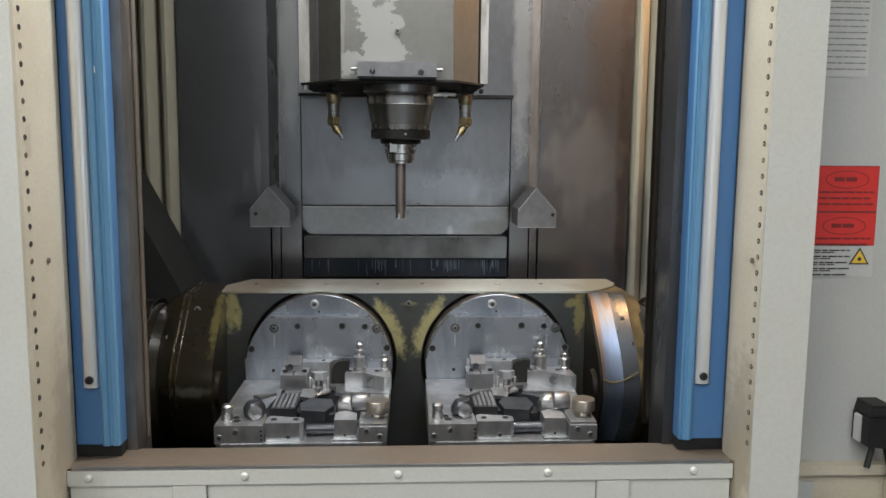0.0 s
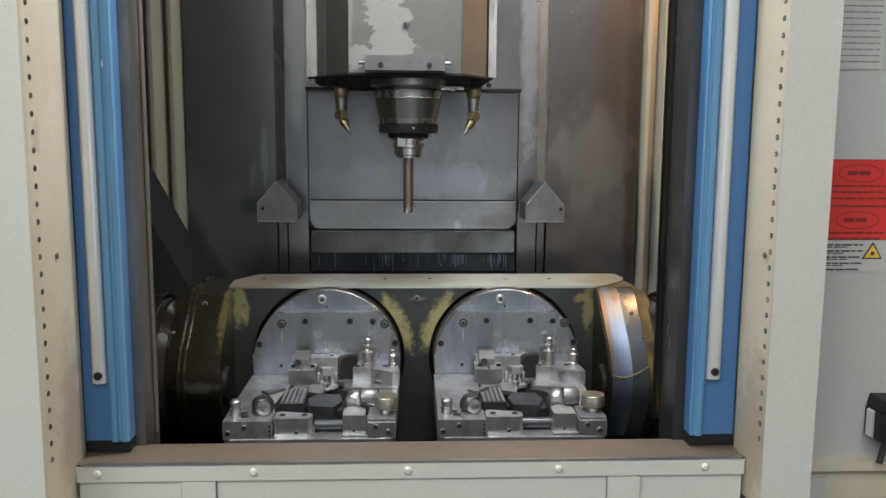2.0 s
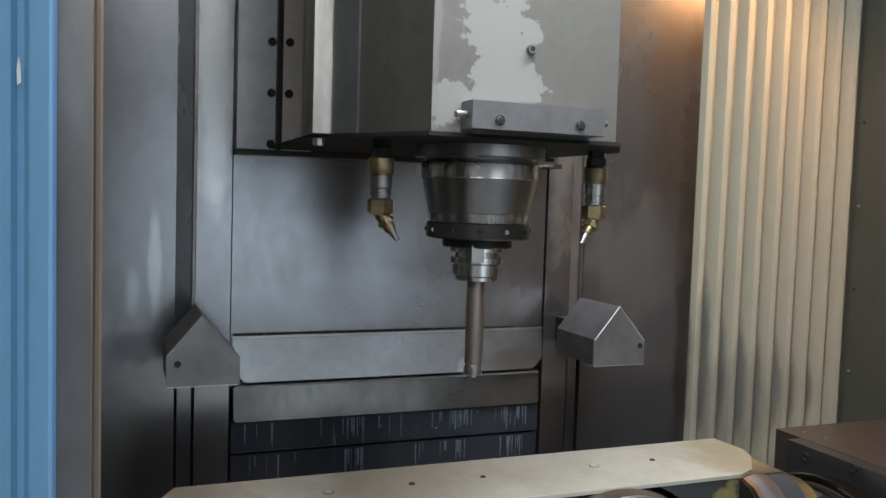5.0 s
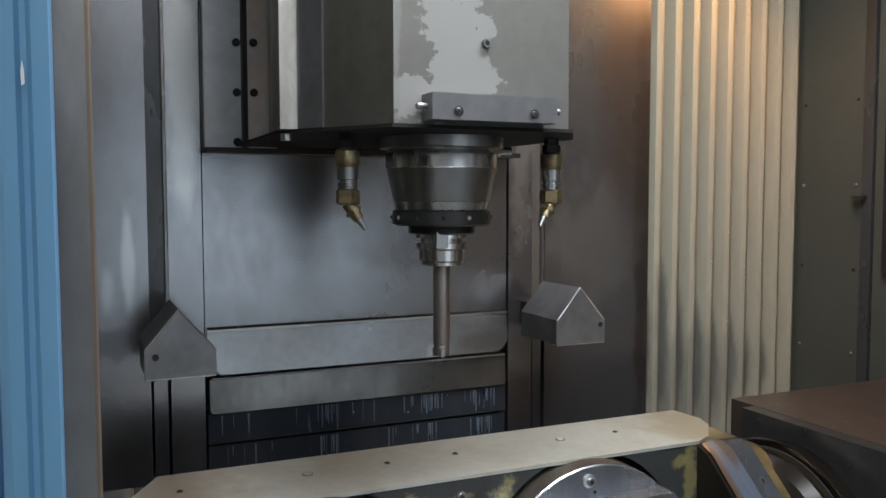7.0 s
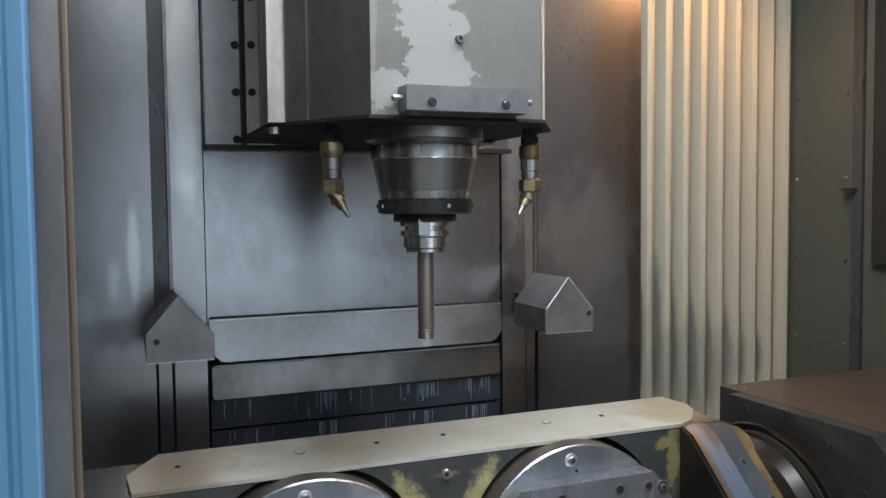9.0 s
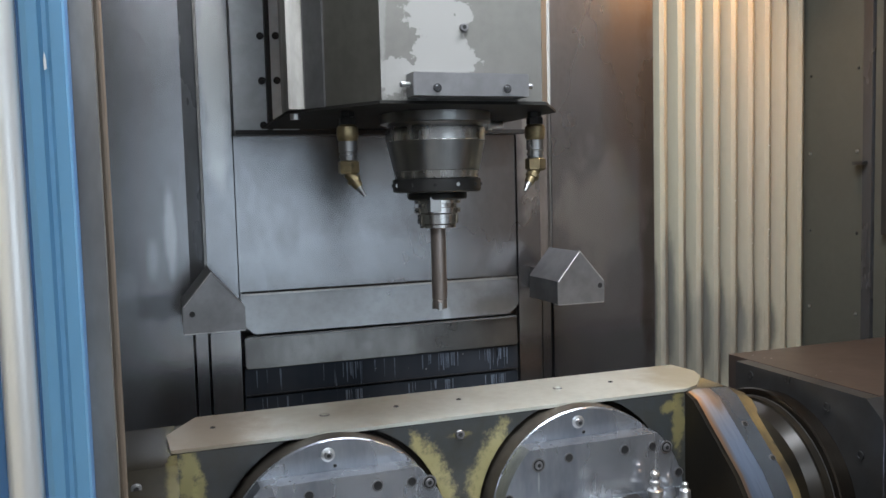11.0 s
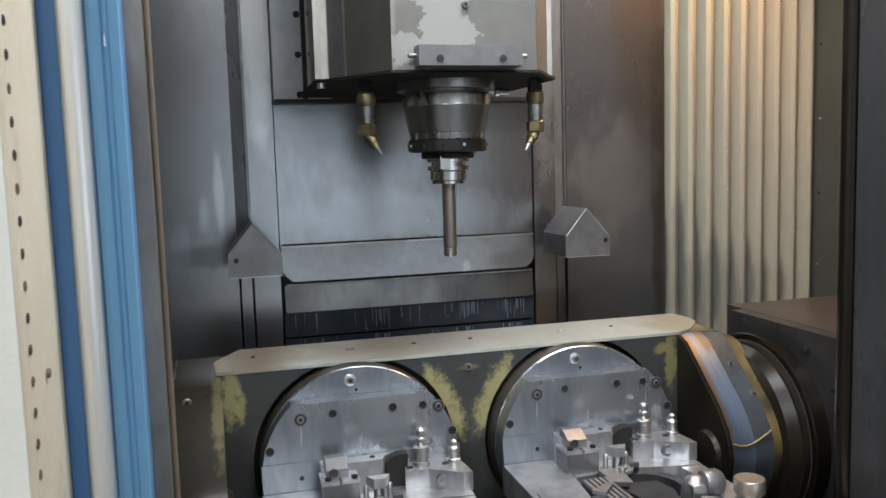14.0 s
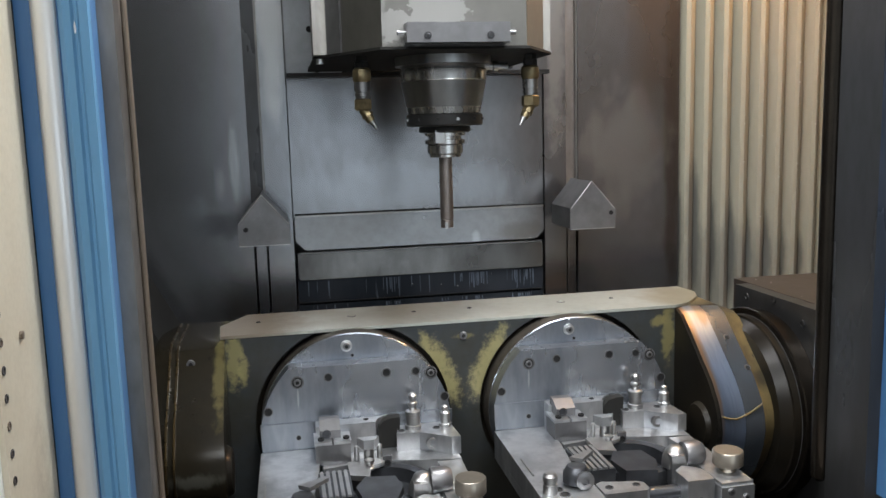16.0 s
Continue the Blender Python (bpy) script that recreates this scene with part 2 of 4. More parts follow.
# Right cover: same sheet, its warm brown is bulb light put into the colour.
M_HEAD_R = mat("bulb_lit_side_sheet", (0.17, 0.15, 0.125), 0.40, 0.45, (0.11, 0.09, 0.07), 4, 0.6, bump=0.04)
M_BRASS = mat("brass", (0.38, 0.31, 0.18), 0.36, 0.9, (0.17, 0.14, 0.085), 50, 0.8, bump=0.05)
M_LIP = mat("worn_sill", (0.15, 0.118, 0.09), 0.4, 0.2, (0.13, 0.11, 0.09), 9, 0.7, bump=0.06)
M_RED = mat("red_label", (0.62, 0.035, 0.03), 0.45, 0, (0.52, 0.03, 0.025), 10, 0.5, bump=0.0)
M_LABEL = mat("grey_label", (0.50, 0.51, 0.50), 0.4, 0.1, (0.44, 0.45, 0.44), 10, 0.5, bump=0.0)
M_INK = mat("ink", (0.05, 0.045, 0.045), 0.5, 0, bump=0)
M_INKRED = mat("dark_red_ink", (0.20, 0.02, 0.02), 0.5, 0, bump=0)
M_YELLOW = mat("yellow_sign", (0.75, 0.50, 0.05), 0.45, 0, bump=0)
M_GUARD = mat("guard_steel", (0.24, 0.24, 0.25), 0.36, 0.8, (0.15, 0.15, 0.155), 14, 0.7, bump=0.05)
M_APRON_D = mat("dull_apron", (0.19, 0.185, 0.18), 0.24, 0.9, (0.075, 0.072, 0.07), 6, 0.9, (1, 1, 0.6), bump=0)
M_APRON = mat("satin_apron", (0.34, 0.35, 0.365), 0.30, 0.92, (0.20, 0.195, 0.195), 3, 0.7, bump=0, ragged=0.8, patches=[((0.19, 1.8, 1.20), (0.06, 9, 0.022), (0.20, 0.19, 0.18), 0.6), ((0.10, 1.8, 1.19), (0.012, 9, 0.02), (0.60, 0.62, 0.66), 0.5)])
M_SLIDE = mat("blue_grey_plate", (0.50, 0.53, 0.56), 0.42, 0.2, (0.32, 0.34, 0.36), 7, 0.6, bump=0.04, third=(0.62, 0.62, 0.60), third_at=0.68, third_scale=14)
M_BRIGHTBAR = mat("bare_bar", (0.38, 0.37, 0.35), 0.5, 0.5, (0.13, 0.125, 0.115), 18, 0.9, (1, 1, 0.3), bump=0.05)
M_FLANGE = mat("dark_flange", (0.040, 0.041, 0.043), 0.36, 0.5, (0.024, 0.022, 0.019), 12, 0.7, bump=0.08, third=(0.14, 0.13, 0.12), third_at=0.72, third_scale=16)
M_BAND = mat("polished_band", (0.66, 0.65, 0.64), 0.27, 1.0, (0.42, 0.41, 0.40), 14, 0.6, (1, 1, 0.2), bump=0.03)
# Gold stands for the highlight along the left cheek's ridges.
M_RIDGE = mat("ridge_highlight", (0.11, 0.075, 0.03), 0.28, 0.8, (0.03, 0.022, 0.012), 30, 0.9, bump=0.1)
M_RIM = mat("dull_rim", (0.075, 0.066, 0.055), 0.52, 0.5, (0.04, 0.034, 0.028), 20, 0.8, bump=0.05)
M_RING = mat("turned_ring", (0.045, 0.038, 0.031), 0.24, 0.85, (0.02, 0.017, 0.014), 6, 0.6, bump=0.03)
# Yellow patch at the inner edge; the low pale line is a painted highlight.
M_OLIVE = mat("olive_casting", (0.017, 0.014, 0.009), 0.22, 0.1, (0.009, 0.008, 0.006), 8, 0.8, (1, 1, 0.5), bump=0.06, spec=0.35, third_scale=10, ragged=0.9, patches=[((-0.352, 1.44, 1.07), (0.012, 9, 0.06), (0.14, 0.12, 0.045), 0.5), ((-0.38, 1.335, 0.955), (0.05, 9, 0.012), (0.10, 0.10, 0.085), 0.5)])
M_OCHRE = mat("ochre_wear_and_glow", (0.22, 0.165, 0.075), 0.36, 0.3, (0.04, 0.034, 0.025), 14, 0.9, bump=0.1, coat=0.2)
# Blue here is the door's reflection put into the slope's base colour.
M_CHEEK = mat("slope_blue_reflection", (0.19, 0.25, 0.36), 0.34, 0.85, (0.09, 0.12, 0.175), 4, 0.8, (2.5, 0.3, 0.3), bump=0.05, third_scale=4, ragged=0.7,
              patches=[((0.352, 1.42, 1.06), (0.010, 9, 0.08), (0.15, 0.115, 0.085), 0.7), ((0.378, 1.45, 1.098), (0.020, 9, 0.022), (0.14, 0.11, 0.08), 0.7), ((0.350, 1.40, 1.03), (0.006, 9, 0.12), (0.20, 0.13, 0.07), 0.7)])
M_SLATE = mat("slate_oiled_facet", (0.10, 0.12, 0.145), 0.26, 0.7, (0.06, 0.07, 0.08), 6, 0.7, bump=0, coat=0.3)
M_DARKPART = mat("blued_part", (0.075, 0.08, 0.09), 0.32, 0.7, (0.035, 0.036, 0.04), 18, 0.7, bump=0.06)
M_BUTTON = mat("brown_steel", (0.46, 0.42, 0.36), 0.32, 0.9, (0.32, 0.28, 0.23), 22, 0.6, bump=0.04)
M_SHANK = mat("worn_shank", (0.33, 0.29, 0.27), 0.38, 0.85, (0.20, 0.17, 0.15), 25, 0.7, (1, 1, 0.4), bump=0.05)
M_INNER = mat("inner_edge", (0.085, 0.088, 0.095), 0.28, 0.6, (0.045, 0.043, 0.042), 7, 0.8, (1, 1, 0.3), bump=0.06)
M_BLUE_L = mat("light_blue_paint", (0.10, 0.25, 0.43), 0.32, 0, (0.14, 0.30, 0.47), 5, 0.5, (1, 1, 0.3), bump=0.05, grain=150)
M_GREYP = mat("pale_grey_panel", (0.44, 0.45, 0.445), 0.45, 0, (0.40, 0.40, 0.38), 3, 0.4, bump=0.03, grain=200)
M_INK2 = mat("faint_ink", (0.22, 0.22, 0.22), 0.5, 0, bump=0)
M_MATT = mat("matt_black_and_shade", (0.012, 0.012, 0.012), 0.75, 0, (0.02, 0.019, 0.017), 6, 0.6, bump=0.05, spec=0.2)
M_HOOD = mat("dark_hood", (0.13, 0.13, 0.135), 0.42, 0.7, (0.07, 0.07, 0.07), 12, 0.7, bump=0.06)
M_DRIP = mat("dried_coolant", (0.12, 0.15, 0.20), 0.5, 0, (0.075, 0.09, 0.12), 60, 0.7, bump=0)
# Stained, with pale vertical streaks and a whitish haze painted above the shelf.
M_DISC = mat("stained_hazy_disc", (0.36, 0.385, 0.425), 0.28, 0.85, (0.18, 0.20, 0.235), 12, 0.9, (1, 1, 0.3), bump=0, third_scale=6, ragged=0.7, patches=[((-0.247, 1.42, 1.028), (0.0022, 9, 0.022), (0.60, 0.62, 0.64), 0.6), ((-0.15, 1.42, 1.005), (0.05, 9, 0.016), (0.55, 0.58, 0.62), 0.5), ((-0.18, 1.42, 1.03), (0.012, 9, 0.012), (0.52, 0.55, 0.60), 0.5), ((-0.075, 1.42, 1.03), (0.003, 9, 0.03), (0.50, 0.53, 0.57), 0.5)])
M_FLOOR = mat("hall_floor", (0.16, 0.16, 0.155), 0.5, 0, (0.15, 0.15, 0.14), 1.5, 0.6)
M_HALL = mat("hall_wall", (0.70, 0.72, 0.74), 0.7, 0, (0.62, 0.63, 0.64), 1, 0.4)


# ---- builders ----
def link(name, bm, material, parent=None, label="", smooth=True, bevel=0.0):
    if bevel:
        bmesh.ops.bevel(bm, geom=[e for e in bm.edges if len(e.link_faces) == 2 and e.calc_face_angle(0) > 0.5], offset=bevel, segments=2, affect="EDGES", clamp_overlap=True)
    bmesh.ops.recalc_face_normals(bm, faces=bm.faces)
    me = bpy.data.meshes.new(name)
    if smooth:
        for f in bm.faces:
            f.smooth = True
        for e in bm.edges:
            if len(e.link_faces) == 2 and e.calc_face_angle(0) > (0.4 if bevel else 0.6):
                e.smooth = False
    bm.to_mesh(me)
    bm.free()
    me.materials.append(material)
    ob = new(name, me)
    if parent:
        ob.parent = parent
        ob.matrix_parent_inverse = Matrix.Translation(parent.location).inverted() if parent.type == "EMPTY" else Matrix()
    if label:
        ob["label"] = label
    return ob


def part(name, bm, material, parent, label="", bevel=0.0):
    return link(name, bm, material, parent, label, True, bevel)


def thing(name, label, category, group="", kind="", at=(0, 0, 0)):
    ob = new(name)
    ob.empty_display_size = 0.05
    ob.location = at
    return tagged(ob, label, category, group, kind)


def box(x0, x1, y0, y1, z0, z1, bm=None):
    bm = bm or bmesh.new()
    v = [bm.verts.new(p) for p in ((x0, y0, z0), (x1, y0, z0), (x1, y1, z0), (x0, y1, z0), (x0, y0, z1), (x1, y0, z1), (x1, y1, z1), (x0, y1, z1))]
    for f in ((3, 2, 1, 0), (4, 5, 6, 7), (0, 1, 5, 4), (1, 2, 6, 5), (2, 3, 7, 6), (3, 0, 4, 7)):
        bm.faces.new([v[i] for i in f])
    return bm


def prism(outline, a0, a1, axis="x", bm=None):
    """A polygon extruded along an axis; outline in the other two axes in order (y,z), (x,z) or (x,y)."""
    bm = bm or bmesh.new()
    put = {"x": lambda p, a: (a, p[0], p[1]), "y": lambda p, a: (p[0], a, p[1]), "z": lambda p, a: (p[0], p[1], a)}[axis]
    lo, hi = [bm.verts.new(put(p, a0)) for p in outline], [bm.verts.new(put(p, a1)) for p in outline]
    bm.faces.new(lo[::-1])
    bm.faces.new(hi)
    for i in range(len(outline)):
        j = (i + 1) % len(outline)
        bm.faces.new((lo[i], lo[j], hi[j], hi[i]))
    return bm


def lathe(profile, centre, axis="z", n=32, bm=None, squash=1.0):
    """Revolves (radius, distance along axis) pairs; closes the ends."""
    bm = bm or bmesh.new()
    cx, cy, cz = centre
    rings = []
    for r, h in profile:
        ring = []
        for k in range(n):
            a = 2 * math.pi * (k + 0.5) / n
            c, s = r * math.cos(a), r * math.sin(a)
            ring.append(bm.verts.new({"z": (cx + c, cy + s, cz + h), "x": (cx + h, cy + c, cz + s), "y": (cx + c, cy + h, cz + s)}[axis]))
        rings.append(ring)
    for a, b in zip(rings, rings[1:]):
        for k in range(n):
            bm.faces.new((a[k], a[(k + 1) % n], b[(k + 1) % n], b[k]))
    bm.faces.new(rings[0][::-1])
    bm.faces.new(rings[-1])
    return bm


def cyl(centre, r, h, axis="z", n=24, bm=None):
    return lathe([(r, 0), (r, h)], centre, axis, n, bm)


def arc(cx, cy, r, a0, a1, n):
    return [(cx + r * math.cos(radians(a0 + (a1 - a0) * k / n)), cy + r * math.sin(radians(a0 + (a1 - a0) * k / n))) for k in range(n + 1)]


# ---- hall around the machine ----
def slab(name, *b, material, label, category):
    return tagged(link(name, box(*b), material, smooth=False), label, category, kind="structure")


slab("floor", -4, 4, -5, 4, -0.1, 0.0, material=M_FLOOR, label="grey workshop floor in front of the machine", category="floor")
slab("ceiling", -4, 4, -5, 4, 3.7, 3.8, material=M_HALL, label="pale workshop ceiling above the machine", category="ceiling")
slab("wall_west", -4.1, -4, -5, 4, 0, 3.7, material=M_HALL, label="pale workshop wall", category="wall")
slab("wall_east", 4, 4.1, -5, 4, 0, 3.7, material=M_HALL, label="pale workshop wall", category="wall")
slab("wall_south", -4, 4, -5.1, -5, 0, 3.7, material=M_HALL, label="pale workshop wall behind the aisle", category="wall")
slab("wall_north", -4, 4, 4, 4.1, 0, 3.7, material=M_HALL, label="pale workshop wall behind the machine", category="wall")

# ---- machine cabin: setting ----
YB = 1.80  # back wall
slab("cabin_wall_left", -0.93, -0.90, 1.07, 2.0, 0.0, 2.25, material=M_PANEL, label="grey sheet-metal side wall inside the machine", category="machine wall")
slab("cabin_wall_right", 0.87, 0.90, 1.07, 2.0, 0.0, 2.25, material=M_PANEL, label="grey-green sheet-metal side wall of the cabin", category="machine wall")
slab("cabin_wall_far", -0.93, 0.90, 2.0, 2.03, 0.0, 2.25, material=M_STEEL_D, label="dark sheet-metal wall behind the slide", category="machine wall")
slab("cabin_roof", -0.93, 0.90, 1.0, 2.03, 2.25, 2.28, material=M_PANEL, label="sheet-metal roof of the machine cabin", category="machine roof")
slab("cabin_floor", -0.90, 0.87, 1.07, 2.0, 0.55, 0.58, material=M_CAST_D, label="black oily chip tray under the trunnion", category="chip tray")

side = thing("side_wall_panel", "grey-green riveted panel on the cabin side wall", "machine wall", kind="structure")
part("panel", box(0.862, 0.8695, 1.662, 1.80, 1.05, 2.2), M_PANEL, side, bevel=0.001)
part("seam_strip", box(0.858, 0.8695, 1.640, 1.660, 1.05, 2.2), M_INNER, side, bevel=0.002)
part("lower_panel", box(0.864, 0.8695, 1.20, 1.638, 1.05, 2.2), M_PANEL, side, bevel=0.001)
part("window_frame", box(0.852, 0.8635, 1.30, 1.612, 1.30, 1.95), M_MATT, side, "dark rubber-framed window", bevel=0.004)
part("hook", box(0.846, 0.8577, 1.648, 1.672, 1.425, 1.431), M_FLANGE, side, bevel=0.001)
for z in (1.15, 1.30, 1.45, 1.60):
    for y in (1.675, 1.79):
        part("rivet", lathe([(0.0032, 0), (0.0026, -0.0018), (0.001, -0.0024)], (0.862, y, z), "x", 10), M_BRIGHT if z in (1.15, 1.45) else M_FLANGE, side)

# back wall panels either side of the slide, with the guide slots between them
back = thing("back_wall_panels", "stained steel back wall panels with painted sheen and glow beside the vertical slide", "machine wall", kind="structure")
for s, x0, x1 in ((-1, -0.505, -0.309), (-1, -0.283, -0.238), (1, 0.305, 0.512), (1, 0.238, 0.281)):
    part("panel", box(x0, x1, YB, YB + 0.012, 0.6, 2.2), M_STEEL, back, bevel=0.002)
for x0, x1 in ((-0.309, -0.283), (0.281, 0.305)):
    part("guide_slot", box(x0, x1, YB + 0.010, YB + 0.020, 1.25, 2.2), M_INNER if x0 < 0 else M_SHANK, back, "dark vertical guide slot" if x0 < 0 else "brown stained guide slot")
    part("slot_lip", box(x1 - 0.004, x1 - 0.0005, YB + 0.002, YB + 0.0098, 1.25, 2.2), M_STEEL_D, back)
    part("lower_strip", box(x0 + 0.004, x1 - 0.004, YB + 0.004, YB + 0.014, 0.6, 1.25), M_STEEL, back)

# telescopic slide covers in the middle
slide = thing("telescopic_slide_cover", "stained telescopic steel slide cover with painted sheen and shade behind the spindle", "slide cover")
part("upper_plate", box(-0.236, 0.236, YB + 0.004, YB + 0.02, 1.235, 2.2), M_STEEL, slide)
# sloping front aprons with clipped lower corners
def apron(x, clip, z1, z0, y1, y0, thick, material, label=""):
    bm = bmesh.new()
    front = [(-x, y1, z1), (x, y1, z1), (x, y0 + (y1 - y0) * clip / (z1 - z0), z0 + clip), (x - clip, y0, z0), (clip - x, y0, z0), (-x, y0 + (y1 - y0) * clip / (z1 - z0), z0 + clip)]
    a, b = [bm.verts.new(p) for p in front], [bm.verts.new((p[0], YB + thick, p[2])) for p in front]
    bm.faces.new(a[::-1])
    bm.faces.new(b)
    for k in range(6):
        bm.faces.new((a[k], a[(k + 1) % 6], b[(k + 1) % 6], b[k]))
    bmesh.ops.recalc_face_normals(bm, faces=bm.faces)
    return part("cover_edge", bm, material, slide, label, bevel=0.0012)


apron(0.2345, 0.017, 1.243, 1.183, YB - 0.002, YB - 0.009, 0.0035, M_APRON, "sloping satin steel apron")
part("edge_lip", box(-0.2345, 0.2345, YB - 0.0035, YB + 0.0038, 1.2432, 1.2462), M_BRIGHT, slide, "bright worn edge")
# thin black strip draws the shadow line above the lip
part("edge_shadow_gap", box(-0.2335, 0.2335, YB + 0.0005, YB + 0.0036, 1.2464, 1.2490), M_BLACK, slide)
part("edge_lip", box(-0.229, 0.229, YB - 0.0085, YB + 0.003, 1.1763, 1.1790), M_GUARD, slide)
apron(0.232, 0.004, 1.176, 1.128, YB - 0.001, YB - 0.006, 0.012, M_APRON_D)
for k in range(6):
    z = 1.126 - 0.046 * k
    part("cover_step", box(-0.234, 0.234, YB + 0.002 + 0.002 * k, YB + 0.03 + 0.002 * k, z - 0.043, z), M_RIB, slide, bevel=0.002)
    part("step_edge", box(-0.233, 0.233, YB + 0.001 + 0.002 * k, YB + 0.0019 + 0.002 * k, z - 0.042, z - 0.0405), M_FLANGE, slide)

rnd = random.Random(3)
for k in range(110):
    row, x = rnd.choice((0, 0, 0, 1, 1, 2)), rnd.choice((rnd.gauss(-0.19, 0.02), rnd.gauss(-0.06, 0.012), rnd.gauss(0.02, 0.06), rnd.gauss(0.10, 0.014), rnd.gauss(0.19, 0.014), rnd.gauss(0.19, 0.014)))
    x, w, z, h = max(-0.23, min(0.23, x)), rnd.uniform(0.0003, 0.0013) * rnd.choice((1, 1, 1.7)), 1.126 - 0.046 * row, rnd.uniform(0.012, 0.038)
    y = YB + 0.0017 + 0.002 * row
    part("dried_drip", prism([(x - w, z - 0.003), (x + w, z - 0.003), (x + w * 0.6, z - 0.003 - h), (x - w * 0.3, z - 0.003 - h)], y - 0.0002, y, "y"), M_DRIP, slide)

for k in range(16):
    x, r = rnd.uniform(-0.22, 0.22), rnd.uniform(0.0006, 0.0013)
    z = rnd.choice((1.2475, 1.2475, rnd.uniform(1.25, 1.30), rnd.uniform(1.09, 1.12)))
    part("swarf", lathe([(r * 0.4, 0), (r, -r), (r * 0.3, -r * 1.6)], (x, YB - 0.0005 if z < 1.249 else YB + 0.0038, z), "y", 6), M_BRIGHT, slide, "bright speck" if k == 0 else "")

# bellows each side of the back wall
def bellows(name, x0, x1, folds, label):
    th = thing(name, label, "bellows")
    w = (x1 - x0) / folds
    for k in range(folds):
        a, b = x0 + w * k, x0 + w * (k + 1)
        pts = [(a, YB + 0.045), (a + 0.06 * w, YB + 0.020), (a + 0.3 * w, YB + 0.002), (a + 0.5 * w, YB - 0.001), (a + 0.72 * w, YB + 0.004), (a + 0.92 * w, YB + 0.014), (b - 0.003, YB + 0.045)]
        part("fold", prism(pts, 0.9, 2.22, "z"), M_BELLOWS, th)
    return th


bellows("bellows", 0.515, 0.868, 9, "dirty cream pleated bellows with painted crease shade beside the steel back wall")
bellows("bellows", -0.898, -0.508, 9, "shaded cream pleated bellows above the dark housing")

# ---- small hardware ----
def socket_screw(c, r, parent, axis=-1, material=None, h=0.004, name="screw"):
    """A cap screw with a sunk socket, its head towards -y (or +y)."""
    a = axis
    screw = part(name, lathe([(r, 0), (r, a * h * 0.8), (r * 0.88, a * h), (r * 0.5, a * h), (r * 0.5, a * h * 0.3)], c, "y", 16), material or M_GUARD, parent)
    part("socket", lathe([(r * 0.55, a * h), (r * 0.5, a * (h + 0.0002))], c, "y", 6), M_BLACK, screw)
    return screw


def bore(c, r, parent, name="bore", axis="y", a=-1, material=None):
    """A dark drilled hole with a thin bright chamfer ring round it."""
    part("bore_rim", lathe([(r * 1.28, 0), (r * 1.28, a * 0.0008), (r * 1.02, a * 0.0008), (r * 1.02, a * 0.0002)], c, axis, 16), M_GUARD, parent)
    return part(name, lathe([(r, 0), (r, a * 0.0012), (r * 0.85, a * 0.0012), (r * 0.8, a * 0.0004)], c, axis, 16), material or M_BLACK, parent)


def tube(p, q, r0, r1, n=14):
    a, b = Vector(p), Vector(q)
    rot = (b - a).to_track_quat("Z", "Y").to_matrix()
    bm = bmesh.new()
    ra = [bm.verts.new(a + rot @ Vector((r0 * math.cos(2 * math.pi * k / n), r0 * math.sin(2 * math.pi * k / n), 0))) for k in range(n)]
    rb = [bm.verts.new(b + rot @ Vector((r1 * math.cos(2 * math.pi * k / n), r1 * math.sin(2 * math.pi * k / n), 0))) for k in range(n)]
    for k in range(n):
        bm.faces.new((ra[k], ra[(k + 1) % n], rb[(k + 1) % n], rb[k]))
    bm.faces.new(ra[::-1])
    bm.faces.new(rb)
    return bm


# ---- guide covers: house-shaped boxes over the slots ----
for s, xc in ((-1, -0.2835), (1, 0.2775)):
    g = thing("guide_cover", "house-shaped bare steel guard over the guide slot", "guard", "guide covers", at=(xc, 1.72, 1.215))
    roof = [(xc - 0.042, 1.216), (xc + 0.038, 1.216), (xc + 0.038, 1.249), (xc - 0.004, 1.298), (xc - 0.042, 1.252)]
    part("hood", prism(roof, 1.648, 1.752, "y"), M_HOOD, g, bevel=0.0015)
    part("mount", box(xc - 0.018, xc + 0.018, 1.7525, 1.7995, 1.225, 1.262), M_BLACK, g, "dark mounting stem")
    part("front_plate", prism([(xc + (x - xc) * 1.03, 1.255 + (z - 1.255) * 1.02) for x, z in roof], 1.645, 1.6475, "y"), M_GUARD, g, bevel=0.0006)
    bore((xc + s * 0.031, 1.645, 1.242), 0.004, g, "rivet_hole")
    for (xa, za), (xb, zb) in zip(roof[2:4], roof[3:5]):
        part("worn_edge", tube((xa, 1.6447, za), (xb, 1.6447, zb), 0.0007, 0.0007, 6), M_BRIGHT, g)
    part("drain_lip", box(xc - 0.042, xc + 0.038, 1.644, 1.66, 1.2145, 1.2158), M_BRIGHT, g)

# ---- trunnion ----
trunnion = thing("trunnion_table", "oily black cast trunnion with worn yellow patches and two fixture seats", "trunnion table", at=(0, 1.47, 0.8))
R_SEAT = 0.1445
seats = (-0.165, 0.170)
XW = 0.345
# front plate with two round seats cut through it
bm = bmesh.new()
z_axis = 0.972
top, bottom = 1.105, 0.80
xs = sorted({-XW, XW, 0.0025, *[x + R_SEAT * math.sin(math.pi * k / 24) for x in seats for k in range(-12, 13)]})
front_y, seat_y = 1.472, 1.492


def arch(x):
    for c in seats:
        if abs(x - c) < R_SEAT - 1e-6:
            return z_axis + math.sqrt(R_SEAT ** 2 - (x - c) ** 2), z_axis - math.sqrt(R_SEAT ** 2 - (x - c) ** 2)
    return None


def quad(a, b, c, d):
    bm.faces.new([bm.verts.new(p) for p in (a, b, c, d)])


